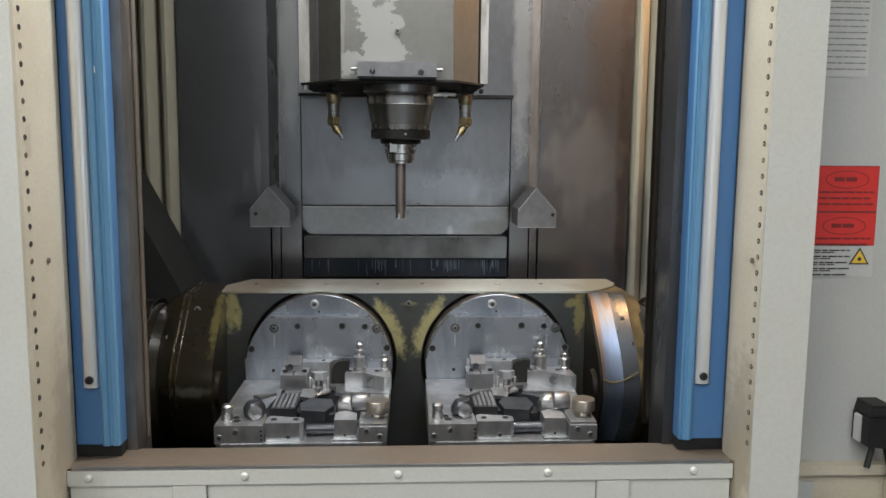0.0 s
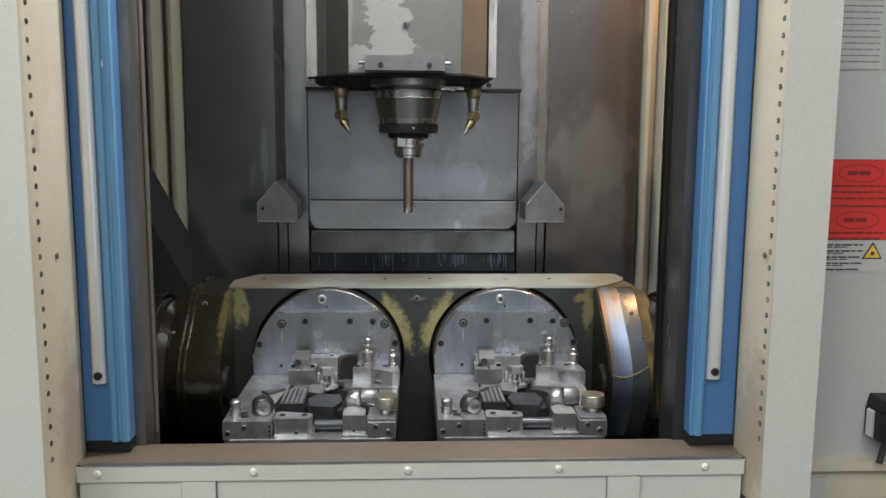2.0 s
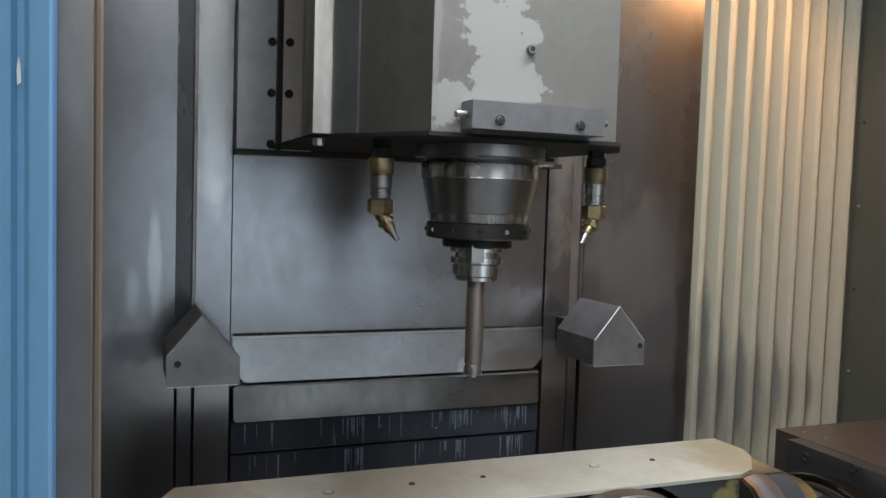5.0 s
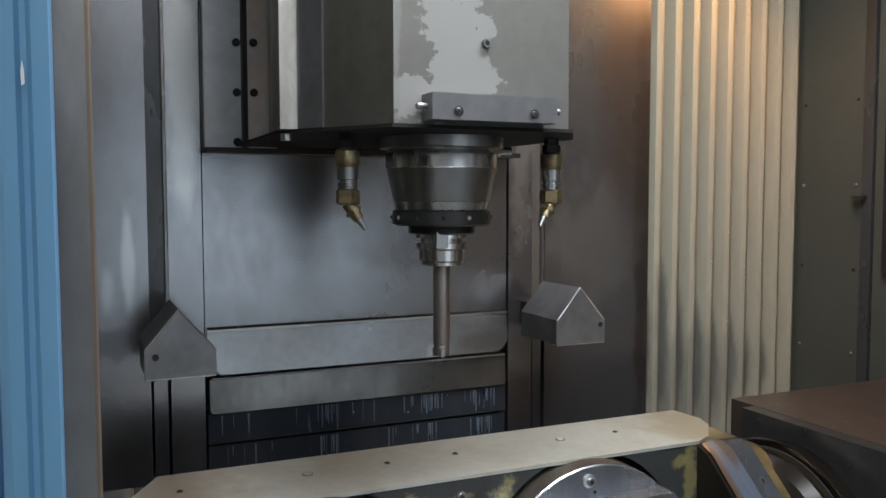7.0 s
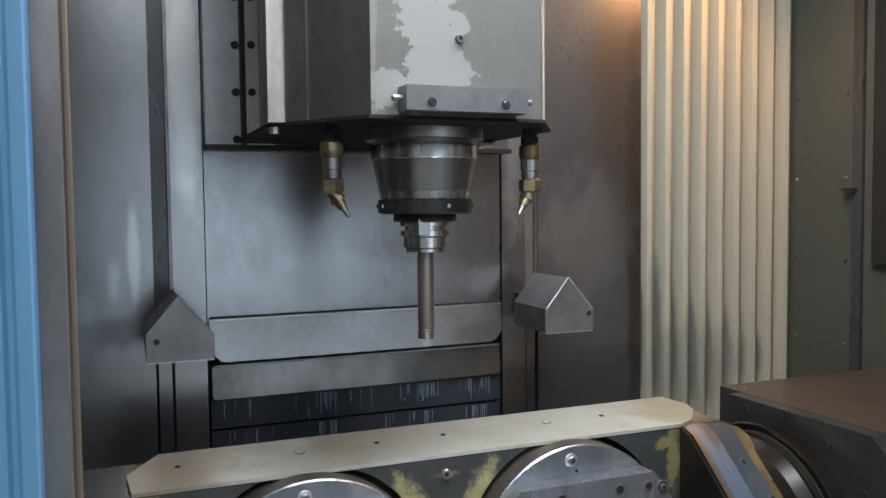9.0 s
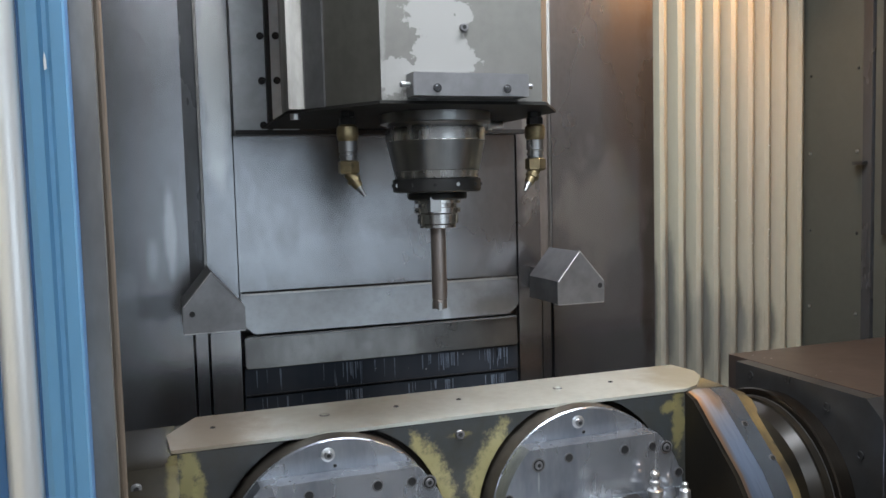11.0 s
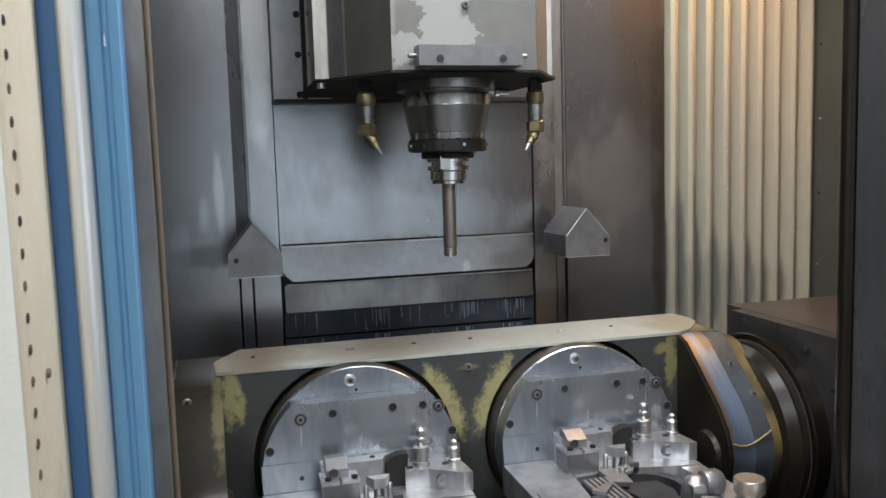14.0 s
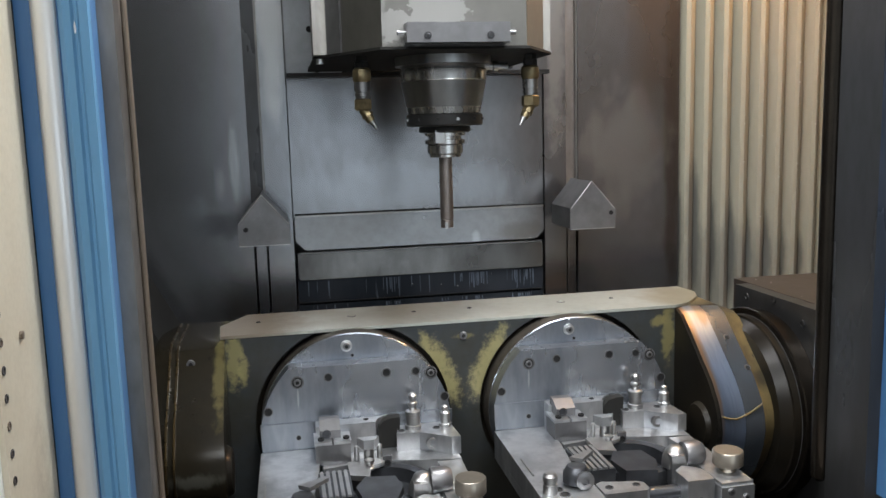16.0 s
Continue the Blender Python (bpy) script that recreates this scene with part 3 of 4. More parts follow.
for x0, x1 in zip(xs, xs[1:]):
    mid = arch((x0 + x1) / 2)
    if mid is None:
        quad((x0, front_y, bottom), (x1, front_y, bottom), (x1, front_y, top), (x0, front_y, top))
        continue
    a, b = arch(x0) or (z_axis, z_axis), arch(x1) or (z_axis, z_axis)
    for za, zb, ze in ((min(a[0], top), min(b[0], top), top), (a[1], b[1], bottom)):
        if abs(ze - za) + abs(ze - zb) > 1e-5:
            quad((x0, front_y, za), (x1, front_y, zb), (x1, front_y, ze), (x0, front_y, ze))
        quad((x0, front_y, za), (x1, front_y, zb), (x1, seat_y, zb), (x0, seat_y, za))
bmesh.ops.remove_doubles(bm, verts=bm.verts, dist=1e-5)
link("front_face", bm, M_CAST, trunnion, "black oily casting with worn yellow patches", smooth=False)
part("beam", prism([(seat_y, 1.104), (1.60, 1.104), (1.66, 1.05), (1.66, 0.80), (seat_y, 0.80)], -XW, XW, "x"), M_CAST_D, trunnion, bevel=0.002)
part("top_plate", prism([(-0.352, 1.474), (0.346, 1.471), (0.374, 1.484), (0.412, 1.528), (0.424, 1.56), (0.418, 1.612), (-0.318, 1.612), (-0.356, 1.54)], 1.1055, 1.1098, "z"), M_TOP, trunnion, "worn bare top face", bevel=0.002)
for x in (-0.30, -0.158, -0.06, 0.03, 0.183, 0.27):
    bore((x, 1.55, 1.1098), 0.0052 if x in (-0.158, 0.183) else 0.003, trunnion, "plug", "z", 1, M_TOP if x in (-0.158, 0.183) else None)
# thin ochre plate carries the orange light falling on the cheek top
part("cheek_cap", prism([(0.347, 1.477), (0.417, 1.477), (0.417, 1.598), (0.347, 1.598)], 1.1046, 1.1053, "z"), M_OCHRE, trunnion, "cheek top with orange light painted in ochre")
CHEEK = [(1.60, 1.1045), (1.475, 1.1045), (1.455, 1.098), (1.365, 1.018), (1.345, 0.992), (1.335, 0.97), (1.332, 0.95), (1.336, 0.925), (1.352, 0.885), (1.385, 0.84), (1.45, 0.80), (1.56, 0.80), (1.62, 0.87), (1.64, 1.05)]
AX, AZ = 1.455, 0.945
for s in (1, -1):
    outer = [(AX + (y - AX) * 0.90, AZ + (z - AZ) * 0.93) for y, z in CHEEK]
    bm = prism(CHEEK, s * XW, s * 0.418, "x")
    part("cheek", bm, M_CAST_D if s > 0 else M_OLIVE, trunnion, "" if s > 0 else "oily olive-brown cheek", bevel=0.005)
    if s > 0:
        line = [(1.474, 1.1062), (1.4535, 1.0995), (1.3635, 1.0195), (1.3435, 0.993), (1.3335, 0.971), (1.3305, 0.95), (1.3345, 0.925), (1.3505, 0.886), (1.3825, 0.842)]
        for name, material, note, cols in (("slope_face", M_CHEEK, "smooth oily slope with the blue door's reflection painted in", ((0.349, 1.0), (0.356, 0.5), (0.366, 0.1), (0.377, 0.25), (0.3865, 0.75))),
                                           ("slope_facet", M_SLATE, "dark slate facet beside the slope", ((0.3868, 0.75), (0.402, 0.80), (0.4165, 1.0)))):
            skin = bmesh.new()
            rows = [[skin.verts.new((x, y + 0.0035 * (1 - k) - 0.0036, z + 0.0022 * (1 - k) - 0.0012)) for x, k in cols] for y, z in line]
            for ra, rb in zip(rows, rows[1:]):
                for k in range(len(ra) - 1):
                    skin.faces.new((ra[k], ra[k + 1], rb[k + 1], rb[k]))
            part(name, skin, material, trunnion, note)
        for x, (y, z) in ((0.402, (1.418, 1.0655)), (0.413, (1.376, 1.0285))):
            part("sunk_screw", tube((x, y - 0.0005, z - 0.0005), (x, y - 0.0040, z + 0.0016), 0.0056, 0.0050, 14), M_GUARD, trunnion)
            part("screw_recess", tube((x, y - 0.0038, z + 0.0014), (x, y - 0.0043, z + 0.0018), 0.0036, 0.0036, 6), M_BLACK, trunnion)
        for k in range(6):
            u = k / 5
            za, zb = (0.968 + 0.012 * abs(u - 0.35) ** 1.5 * 2.2, 0.968 + 0.012 * abs(u + 0.2 - 0.35) ** 1.5 * 2.2)
            part("weld_bead", tube((0.351 + 0.0105 * k, 1.3305, za), (0.3615 + 0.0105 * k, 1.3305, zb), 0.0014, 0.0014, 8), M_OCHRE, trunnion, "ochre weld bead" if k == 0 else "")
    else:
        for x in (-0.4175, -0.4075):
            part("ridge", prism([(y - 0.003, z + 0.002) for y, z in CHEEK], x - 0.0012, x + 0.0012, "x"), M_RIDGE, trunnion, "ridge with a painted golden highlight", bevel=0.001)
    # taper from the cheek to the hub
    bm = bmesh.new()
    lo = [bm.verts.new((s * 0.4185, y, z)) for y, z in CHEEK]
    hi = [bm.verts.new((s * 0.446, y, z)) for y, z in outer]
    for k in range(len(CHEEK)):
        j = (k + 1) % len(CHEEK)
        bm.faces.new((lo[k], lo[j], hi[j], hi[k]))
    bm.faces.new(hi)
    bm.faces.new(lo[::-1])
    part("taper", bm, M_OCHRE if s > 0 else M_OLIVE, trunnion, "ochre worn chamfer" if s > 0 else "", bevel=0.002)
    for y, z in ((1.40, 1.036), (1.358, 0.985), (1.362, 0.90)):
        part("cheek_screw", lathe([(0.0055, 0), (0.0055, s * 0.001), (0.004, s * 0.001), (0.004, -s * 0.002)], (s * 0.4465 - s * 0.01, AX + (y - AX) * 0.97, z), "x", 14), M_SPINDLE, trunnion)
    part("inner_boss", lathe([(0.034, s * 0.3449), (0.030, s * 0.338), (0.016, s * 0.337)], (0, 1.385, 0.945), "x", 24), M_CAST_D, trunnion)
    part("hub", lathe([(0.128, s * 0.440), (0.138, s * 0.455), (0.142, s * 0.4555), (0.142, s * 0.466)], (0, AX, AZ), "x", 64), M_CAST_D if s > 0 else M_OLIVE, trunnion)
    part("hub_edge", lathe([(0.1422, s * 0.4662), (0.1432, s * 0.4664), (0.1432, s * 0.4672)], (0, AX, AZ), "x", 64), M_GUARD, trunnion, "bright turned edge")
    part("bearing_ring", lathe([(0.152, s * 0.4665), (0.154, s * 0.468), (0.154, s * 0.4715), (0.148, s * 0.473), (0.148, s * 0.4955)], (0, AX, AZ), "x", 64), M_RING, trunnion, "turned steel bearing ring")
socket_screw((0.002, front_y, 1.086), 0.006, trunnion)
socket_screw((-0.39, 1.440, 1.082), 0.006, trunnion)

drive = thing("drive_housing", "brown painted drive housing beside the trunnion bearing", "drive housing", at=(0.68, 1.4, 0.58))
part("body", prism([(1.60, 1.12), (1.30, 1.12), (1.20, 1.035), (1.20, 0.58), (1.60, 0.58)], 0.52, 0.868, "x"), M_BROWN, drive, bevel=0.003)
part("flange_plate", prism([(1.552, 1.1195), (1.298, 1.1195), (1.196, 1.032), (1.196, 0.62), (1.552, 0.62)], 0.496, 0.5195, "x"), M_FLANGE, drive, "dark steel flange", bevel=0.002)
for k in range(9):
    a = radians(70 + 25 * k)
    part("flange_screw", lathe([(0.006, 0), (0.006, -0.002), (0.0035, -0.002), (0.0035, -0.0006)], (0.496, AX + 0.182 * math.cos(a), AZ + 0.170 * math.sin(a)), "x", 12), M_FLANGE, drive)
support = thing("support_housing", "black oily support housing with a sloped guard", "support housing", at=(-0.68, 1.4, 0.58))
part("body", prism([(1.55, 1.08), (1.32, 1.08), (1.22, 0.99), (1.22, 0.58), (1.55, 0.58)], -0.897, -0.497, "x"), M_CAST_D, support, bevel=0.003)
part("sloped_guard", prism([(-0.43, 1.06), (-0.568, 1.325), (-0.895, 1.325), (-0.895, 1.05)], 1.551, 1.74, "y"), M_MATT, support)

# ---- rotary discs ----
disc = thing("rotary_disc", "milled steel rotary disc set into the trunnion", "rotary disc", "rotary discs", at=(seats[0], 1.492, z_axis))
XC = seats[0]
part("disc", lathe([(0.1362, 1.4490), (0.1345, 1.447)], (XC, 0, z_axis), "y", 72), M_DISC, disc)
part("rim", lathe([(0.1365, 1.4915), (0.1365, 1.4492)], (XC, 0, z_axis), "y", 72), M_RIM, disc, "dark brown disc rim")
part("rim_gap", lathe([(0.1335, 1.4918), (0.1335, 1.4916)], (XC, 0, z_axis), "y", 72), M_FLANGE, disc, "dark gap round the disc")
socket_screw((XC - 0.010, 1.447, 1.090), 0.0085, disc, material=M_PLATE, h=0.0025)
socket_screw((XC - 0.010, 1.4445, 1.090), 0.005, disc)
bore((XC - 0.002, 1.447, 1.0755), 0.002, disc)
copy_thing(disc, Matrix.Translation((seats[1], 1.492, z_axis)))

# ---- workholding fixtures ----
F = thing("workholding_fixture", "bare machined steel workholding fixture with clamps and studs", "fixture", "workholding fixtures", at=(XC, 1.3, 0.918))


def fx(name, m, u0, u1, y0, y1, z0, z1, label="", bevel=0.0012):
    return part(name, box(XC + u0, XC + u1, y0, y1, z0, z1), m, F, label, bevel)


# upright plate: round at the sides, flat on top
ang = math.degrees(math.acos(0.098 / 0.1355))
side = arc(XC, z_axis, 0.1355, -10, 90 - ang, 10) + arc(XC, z_axis, 0.1355, 90 + ang, 190, 10)
part("upright_plate", prism(side, 1.4185, 1.4465, "y"), M_DISC, F, bevel=0.0012)
part("lower_pad", prism([(XC - 0.1345, 0.952), (XC + 0.1345, 0.952), (XC + 0.136, 0.993), (XC - 0.136, 0.993)], 1.4155, 1.418, "y"), M_DISC, F, bevel=0.0008)
for u, z, r in ((-0.039, 1.054, 0.005), (0.043, 1.054, 0.0055), (0.085, 1.053, 0.005), (0.126, 1.012, 0.0055), (-0.124, 1.011, 0.0055), (-0.084, 0.971, 0.003)):
    bore((XC + u, 1.4185 if z > 0.993 else 1.4155, z), r, F)
for u, z in ((-0.082, 1.050), (0.107, 1.049)):
    bore((XC + u, 1.4185, z), 0.0072, F, "counterbore")
    socket_screw((XC + u, 1.4178, z), 0.0052, F, h=0.002)
# base: floor plate and the raised slabs round the pocket
part("floor_plate", prism([(XC - 0.128, 1.160), (XC + 0.122, 1.160), (XC + 0.128, 1.168), (XC + 0.133, 1.4145), (XC - 0.137, 1.4145), (XC - 0.139, 1.172)], 0.912, 0.9245, "z"), M_PLATE, F, bevel=0.0015)
part("left_slab", prism([(XC - 0.139, 1.162), (XC - 0.064, 1.162), (XC - 0.064, 1.205), (XC - 0.072, 1.24), (XC - 0.060, 1.335), (XC - 0.055, 1.4140), (XC - 0.137, 1.4140)], 0.9247, 0.9535, "z"), M_PLATE, F, bevel=0.0015)
part("rear_slab", prism([(XC - 0.054, 1.345), (XC - 0.02, 1.352), (XC + 0.03, 1.356), (XC + 0.07, 1.345), (XC + 0.132, 1.335), (XC + 0.133, 1.4140), (XC - 0.054, 1.4140)], 0.9247, 0.9500, "z"), M_PLATE, F, bevel=0.0015)
part("right_slab", prism([(XC + 0.085, 1.162), (XC + 0.129, 1.162), (XC + 0.131, 1.333), (XC + 0.098, 1.333), (XC + 0.105, 1.262), (XC + 0.085, 1.25)], 0.9247, 0.9500, "z"), M_PLATE, F, bevel=0.0015)
for u, z in ((-0.106, 0.944), (-0.131, 0.935), (0.098, 0.944), (0.118, 0.935)):
    socket_screw((XC + u, 1.1620, z), 0.0045, F, h=0.0025)
for k in range(3):
    part("tapped_hole", cyl((XC - 0.0665, 1.1612, 0.931 + 0.007 * k), 0.0017, 0.001, "y", 10), M_BLACK, F)
# pocket ring
part("pocket_ring", lathe([(0.062, 0.0), (0.062, 0.022), (0.054, 0.0245), (0.047, 0.022), (0.045, 0.004)], (XC + 0.022, 1.292, 0.9247), "z", 40), M_DARKPART, F, "dark oily locating ring")
part("dark_wedge", prism([(XC - 0.012, 1.225), (XC + 0.028, 1.218), (XC + 0.040, 1.25), (XC + 0.034, 1.285), (XC - 0.004, 1.29), (XC - 0.018, 1.262)], 0.9247, 0.957, "z"), M_DARKPART, F, bevel=0.007)
part("cross_pin", lathe([(0.009, 0), (0.009, 0.055)], (XC + 0.000, 1.200, 0.934), "x", 20), M_DARKPART, F)
# ridged dark block
blk = fx("ridged_block", M_DARKPART, -0.062, -0.022, 1.235, 1.315, 0.9247, 0.957)
for k in range(5):
    part("ridge", box(XC - 0.060 + 0.0076 * k, XC - 0.0555 + 0.0076 * k, 1.236, 1.314, 0.9572, 0.9596), M_BRIGHT, F, bevel=0.0008)
part("bright_web", prism([(XC - 0.022, 1.30), (XC + 0.002, 1.29), (XC + 0.010, 1.345), (XC - 0.022, 1.345)], 0.9505, 0.957, "z"), M_BRIGHT, F, bevel=0.001)
# front blocks
bm = prism([(XC - 0.060, 1.171), (XC - 0.008, 1.171), (XC - 0.003, 1.176), (XC - 0.003, 1.193), (XC - 0.010, 1.198), (XC - 0.030, 1.201), (XC - 0.054, 1.207), (XC - 0.062, 1.202), (XC - 0.062, 1.173)], 0.9247, 0.9545, "z")
part("front_block", bm, M_PLATE, F, bevel=0.0012)
for u in (-0.050, -0.015):
    bore((XC + u, 1.188, 0.9545), 0.0042, F, "counterbore", "z", 1)
socket_screw((XC - 0.026, 1.171, 0.932), 0.0035, F, h=0.0015)
fx("block_foot", M_PLATE, 0.044, 0.0846, 1.164, 1.222, 0.9247, 0.929, bevel=0.0008)
part("stop_block", prism([(XC + 0.046, 1.172), (XC + 0.081, 1.172), (XC + 0.081, 1.203), (XC + 0.071, 1.213), (XC + 0.060, 1.218), (XC + 0.046, 1.207)], 0.9292, 0.9585, "z"), M_PLATE, F, bevel=0.0012)
part("tapped_hole", cyl((XC + 0.063, 1.1715, 0.9335), 0.0022, 0.001, "y", 10), M_BLACK, F)
fx("right_riser", M_PLATE, 0.0865, 0.1285, 1.1645, 1.232, 0.9502, 0.9545)
# button cylinder
part("rest_button", lathe([(0.010, 0), (0.0105, 0.006), (0.0175, 0.0075), (0.019, 0.009), (0.019, 0.0255), (0.018, 0.027)], (XC + 0.114, 1.200, 0.9546), "z", 32), M_BUTTON, F, "turned rest button")
# left pin
part("pin", lathe([(0.009, 0), (0.009, 0.012), (0.0075, 0.0125), (0.0075, 0.0155), (0.009, 0.016), (0.009, 0.022), (0.006, 0.0255), (0.003, 0.0255)], (XC - 0.124, 1.193, 0.9537), "z", 20), M_BRIGHT, F)
for u, y in ((-0.112, 1.20), (-0.108, 1.185)):
    bore((XC + u, y, 0.9535), 0.0055, F, "bore", "z", 1)
# dark round clamp near the pin and the one by the button
part("clamp_body", lathe([(0.014, 0), (0.018, 0.004), (0.018, 0.015), (0.012, 0.024), (0.006, 0.025)], (XC - 0.084, 1.210, 0.9537), "z", 9), M_DARKPART, F, "dark round clamp")
part("clamp_face", lathe([(0.0115, 0), (0.0115, -0.004), (0.007, -0.0055), (0.004, -0.0055), (0.004, -0.002)], (XC - 0.080, 1.1935, 0.965), "y", 16), M_GUARD, F)
part("clamp_finger", prism([(XC - 0.075, 1.214), (XC - 0.052, 1.238), (XC - 0.056, 1.243), (XC - 0.088, 1.225)], 0.9785, 0.9835, "z"), M_BRIGHT, F, bevel=0.001)
part("clamp_body", lathe([(0.0155, 0), (0.0165, 0.003), (0.0165, 0.020), (0.013, 0.026), (0.007, 0.027), (0.005, 0.020)], (XC + 0.072, 1.238, 0.966), "x", 18), M_GUARD, F)
part("clamp_seat", lathe([(0.018, 0), (0.017, 0.012), (0.011, 0.024), (0.006, 0.027)], (XC + 0.062, 1.240, 0.9502), "z", 9), M_BRIGHT, F)
fx("clamp_lug", M_BRIGHT, 0.049, 0.066, 1.222, 1.236, 0.9300, 0.970, bevel=0.003)
# rear left clamp block with its angled nut
fx("clamp_block", M_GUARD, -0.063, -0.016, 1.356, 1.396, 0.9505, 0.9785)
fx("block_cap", M_PLATE, -0.064, -0.041, 1.355, 1.397, 0.9787, 0.9825)
fx("block_cap", M_PLATE, -0.038, -0.015, 1.355, 1.397, 0.9787, 0.9825)
for u in (-0.055, -0.021):
    part("cap_screw", lathe([(0.0045, 0), (0.0045, 0.003), (0.0025, 0.003), (0.0025, 0.001)], (XC + u, 1.365, 0.9827), "z", 12), M_BLACK, F)
part("angled_nut", prism([(1.369, 0.9827), (1.400, 0.9827), (1.400, 1.004), (1.388, 1.004), (1.369, 0.994)], XC - 0.056, XC - 0.028, "x"), M_GUARD, F, bevel=0.0015)
part("nut_bore", lathe([(0.006, 0), (0.006, -0.002), (0.0042, -0.002), (0.0042, -0.0005)], (XC - 0.047, 1.369, 0.990), "y", 14), M_DARKPART, F)
# raised shelf on the upright plate, hollowed at its right end
shelf = [(XC - 0.060, 1.4150), (XC - 0.060, 1.392), (XC + 0.022, 1.392)] + arc(XC + 0.052, 1.388, 0.030, 175, 110, 6) + [(XC + 0.048, 1.4150)]
part("shelf", prism(shelf, 0.9502, 0.9925, "z"), M_PLATE, F, bevel=0.001)
# solid black block supplies the shade of the hollow
part("shelf_hollow", prism([(XC + 0.0235, 0.9503), (XC + 0.0555, 0.9503), (XC + 0.0575, 0.9935), (XC + 0.045, 0.9935), (XC + 0.034, 0.990), (XC + 0.027, 0.983)], 1.3975, 1.4149, "y"), M_MATT, F, "black block standing in for the shaded hollow beside the shelf")
part("shelf_bore", lathe([(0.004, 0), (0.004, 0.0008), (0.003, 0.0008), (0.003, 0.0002)], (XC + 0.010, 1.405, 0.9925), "z", 12), M_BLACK, F)
# rear right bracket with two studs
part("bracket", prism([(XC + 0.050, 1.382), (XC + 0.082, 1.380), (XC + 0.100, 1.368), (XC + 0.122, 1.352), (XC + 0.135, 1.352), (XC + 0.130, 1.4150), (XC + 0.056, 1.4150)], 0.9502, 0.9755, "z"), M_PLATE, F, bevel=0.001)
part("bracket_screw", lathe([(0.0085, 0), (0.0085, -0.006), (0.005, -0.006), (0.005, -0.002)], (XC + 0.098, 1.373, 0.962), "y", 16), M_SPINDLE, F)
for u, y in ((0.058, 1.392), (0.108, 1.392)):
    bore((XC + u, y, 0.9755), 0.0042, F, "bore", "z", 1)
part("stepped_stud", lathe([(0.0115, 0), (0.0115, 0.006), (0.0095, 0.0065), (0.0095, 0.020), (0.0105, 0.021), (0.0105, 0.026), (0.006, 0.028), (0.0045, 0.032), (0.007, 0.034), (0.007, 0.038), (0.004, 0.040), (0.004, 0.043), (0.0062, 0.045), (0.0062, 0.049), (0.003, 0.052)], (XC + 0.076, 1.398, 0.9757), "z", 20), M_BRIGHT, F, "bright stepped locating stud")
part("short_stud", lathe([(0.009, 0), (0.009, 0.004), (0.0075, 0.005), (0.0075, 0.019), (0.0045, 0.022), (0.0045, 0.028), (0.002, 0.030)], (XC + 0.122, 1.398, 0.9757), "z", 18), M_BRIGHT, F)
# middle support with two small posts and a clip
part("support_plate", lathe([(0.022, 0), (0.023, 0.003), (0.022, 0.006)], (XC + 0.008, 1.350, 0.9502), "z", 20), M_PLATE, F)
part("support_head", prism([(XC - 0.008, 1.352), (XC + 0.022, 1.352), (XC + 0.014, 1.338), (XC + 0.000, 1.338)], 0.974, 0.987, "z"), M_PLATE, F, bevel=0.002)
part("support_neck", cyl((XC + 0.007, 1.346, 0.9563), 0.007, 0.0175, "z", 14), M_SPINDLE, F)
for u in (-0.009, 0.022):
    part("post", lathe([(0.0035, 0), (0.0035, 0.018), (0.0022, 0.020)], (XC + u, 1.350, 0.9563), "z", 12), M_BRIGHT, F)
part("valve_tip", lathe([(0.006, 0), (0.007, 0.003), (0.004, 0.006), (0.004, 0.010), (0.0065, 0.011), (0.0065, 0.014)], (XC + 0.006, 1.329, 0.9500), "z", 14), M_BRIGHT, F)
part("clip", box(XC + 0.025, XC + 0.037, 1.340, 1.346, 0.930, 0.962), M_GUARD, F, bevel=0.0015)
part("clip_screw", lathe([(0.004, 0), (0.004, -0.002), (0.002, -0.002), (0.002, -0.0005)], (XC + 0.031, 1.340, 0.953), "y", 12), M_BLACK, F)
part("wire_loop", prism([(XC - 0.130, 1.245), (XC - 0.128, 1.245), (XC - 0.128, 1.300), (XC - 0.130, 1.300)], 0.9537, 0.9562, "z"), M_BRIGHT, F)
copy_thing(F, Matrix.Translation((seats[1], 1.3, 0.918)))

# ---- spindle head ----
HY = 0.052
head = thing("spindle_head", "grey sheet-clad spindle head with a peeling light patch", "spindle head", at=(-0.02, 1.5, 1.5))
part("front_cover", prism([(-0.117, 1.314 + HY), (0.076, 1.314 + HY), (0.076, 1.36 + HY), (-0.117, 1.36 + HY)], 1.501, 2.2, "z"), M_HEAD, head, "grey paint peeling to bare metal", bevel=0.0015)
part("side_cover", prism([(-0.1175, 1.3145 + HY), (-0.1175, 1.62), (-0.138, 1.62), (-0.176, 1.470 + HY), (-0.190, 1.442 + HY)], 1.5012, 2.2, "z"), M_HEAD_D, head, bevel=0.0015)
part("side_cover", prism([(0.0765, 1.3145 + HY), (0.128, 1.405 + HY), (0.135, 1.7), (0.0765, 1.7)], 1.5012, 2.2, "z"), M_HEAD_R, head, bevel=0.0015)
# matt black puts the unlit underside's shade into the plate colour
part("bottom_plate", prism([(-0.120, 1.311 + HY), (0.080, 1.311 + HY), (0.140, 1.405 + HY), (0.140, 1.74), (-0.200, 1.74), (-0.200, 1.442 + HY)], 1.497, 1.5005, "z"), M_MATT, head)
part("edge_strip", prism([(-0.165, 1.3915 + HY), (-0.1813, 1.4190 + HY), (-0.1813, 1.430 + HY), (-0.161, 1.395 + HY)], 1.5014, 2.2, "z"), M_GUARD, head, "grey steel edge strip", bevel=0.0008)
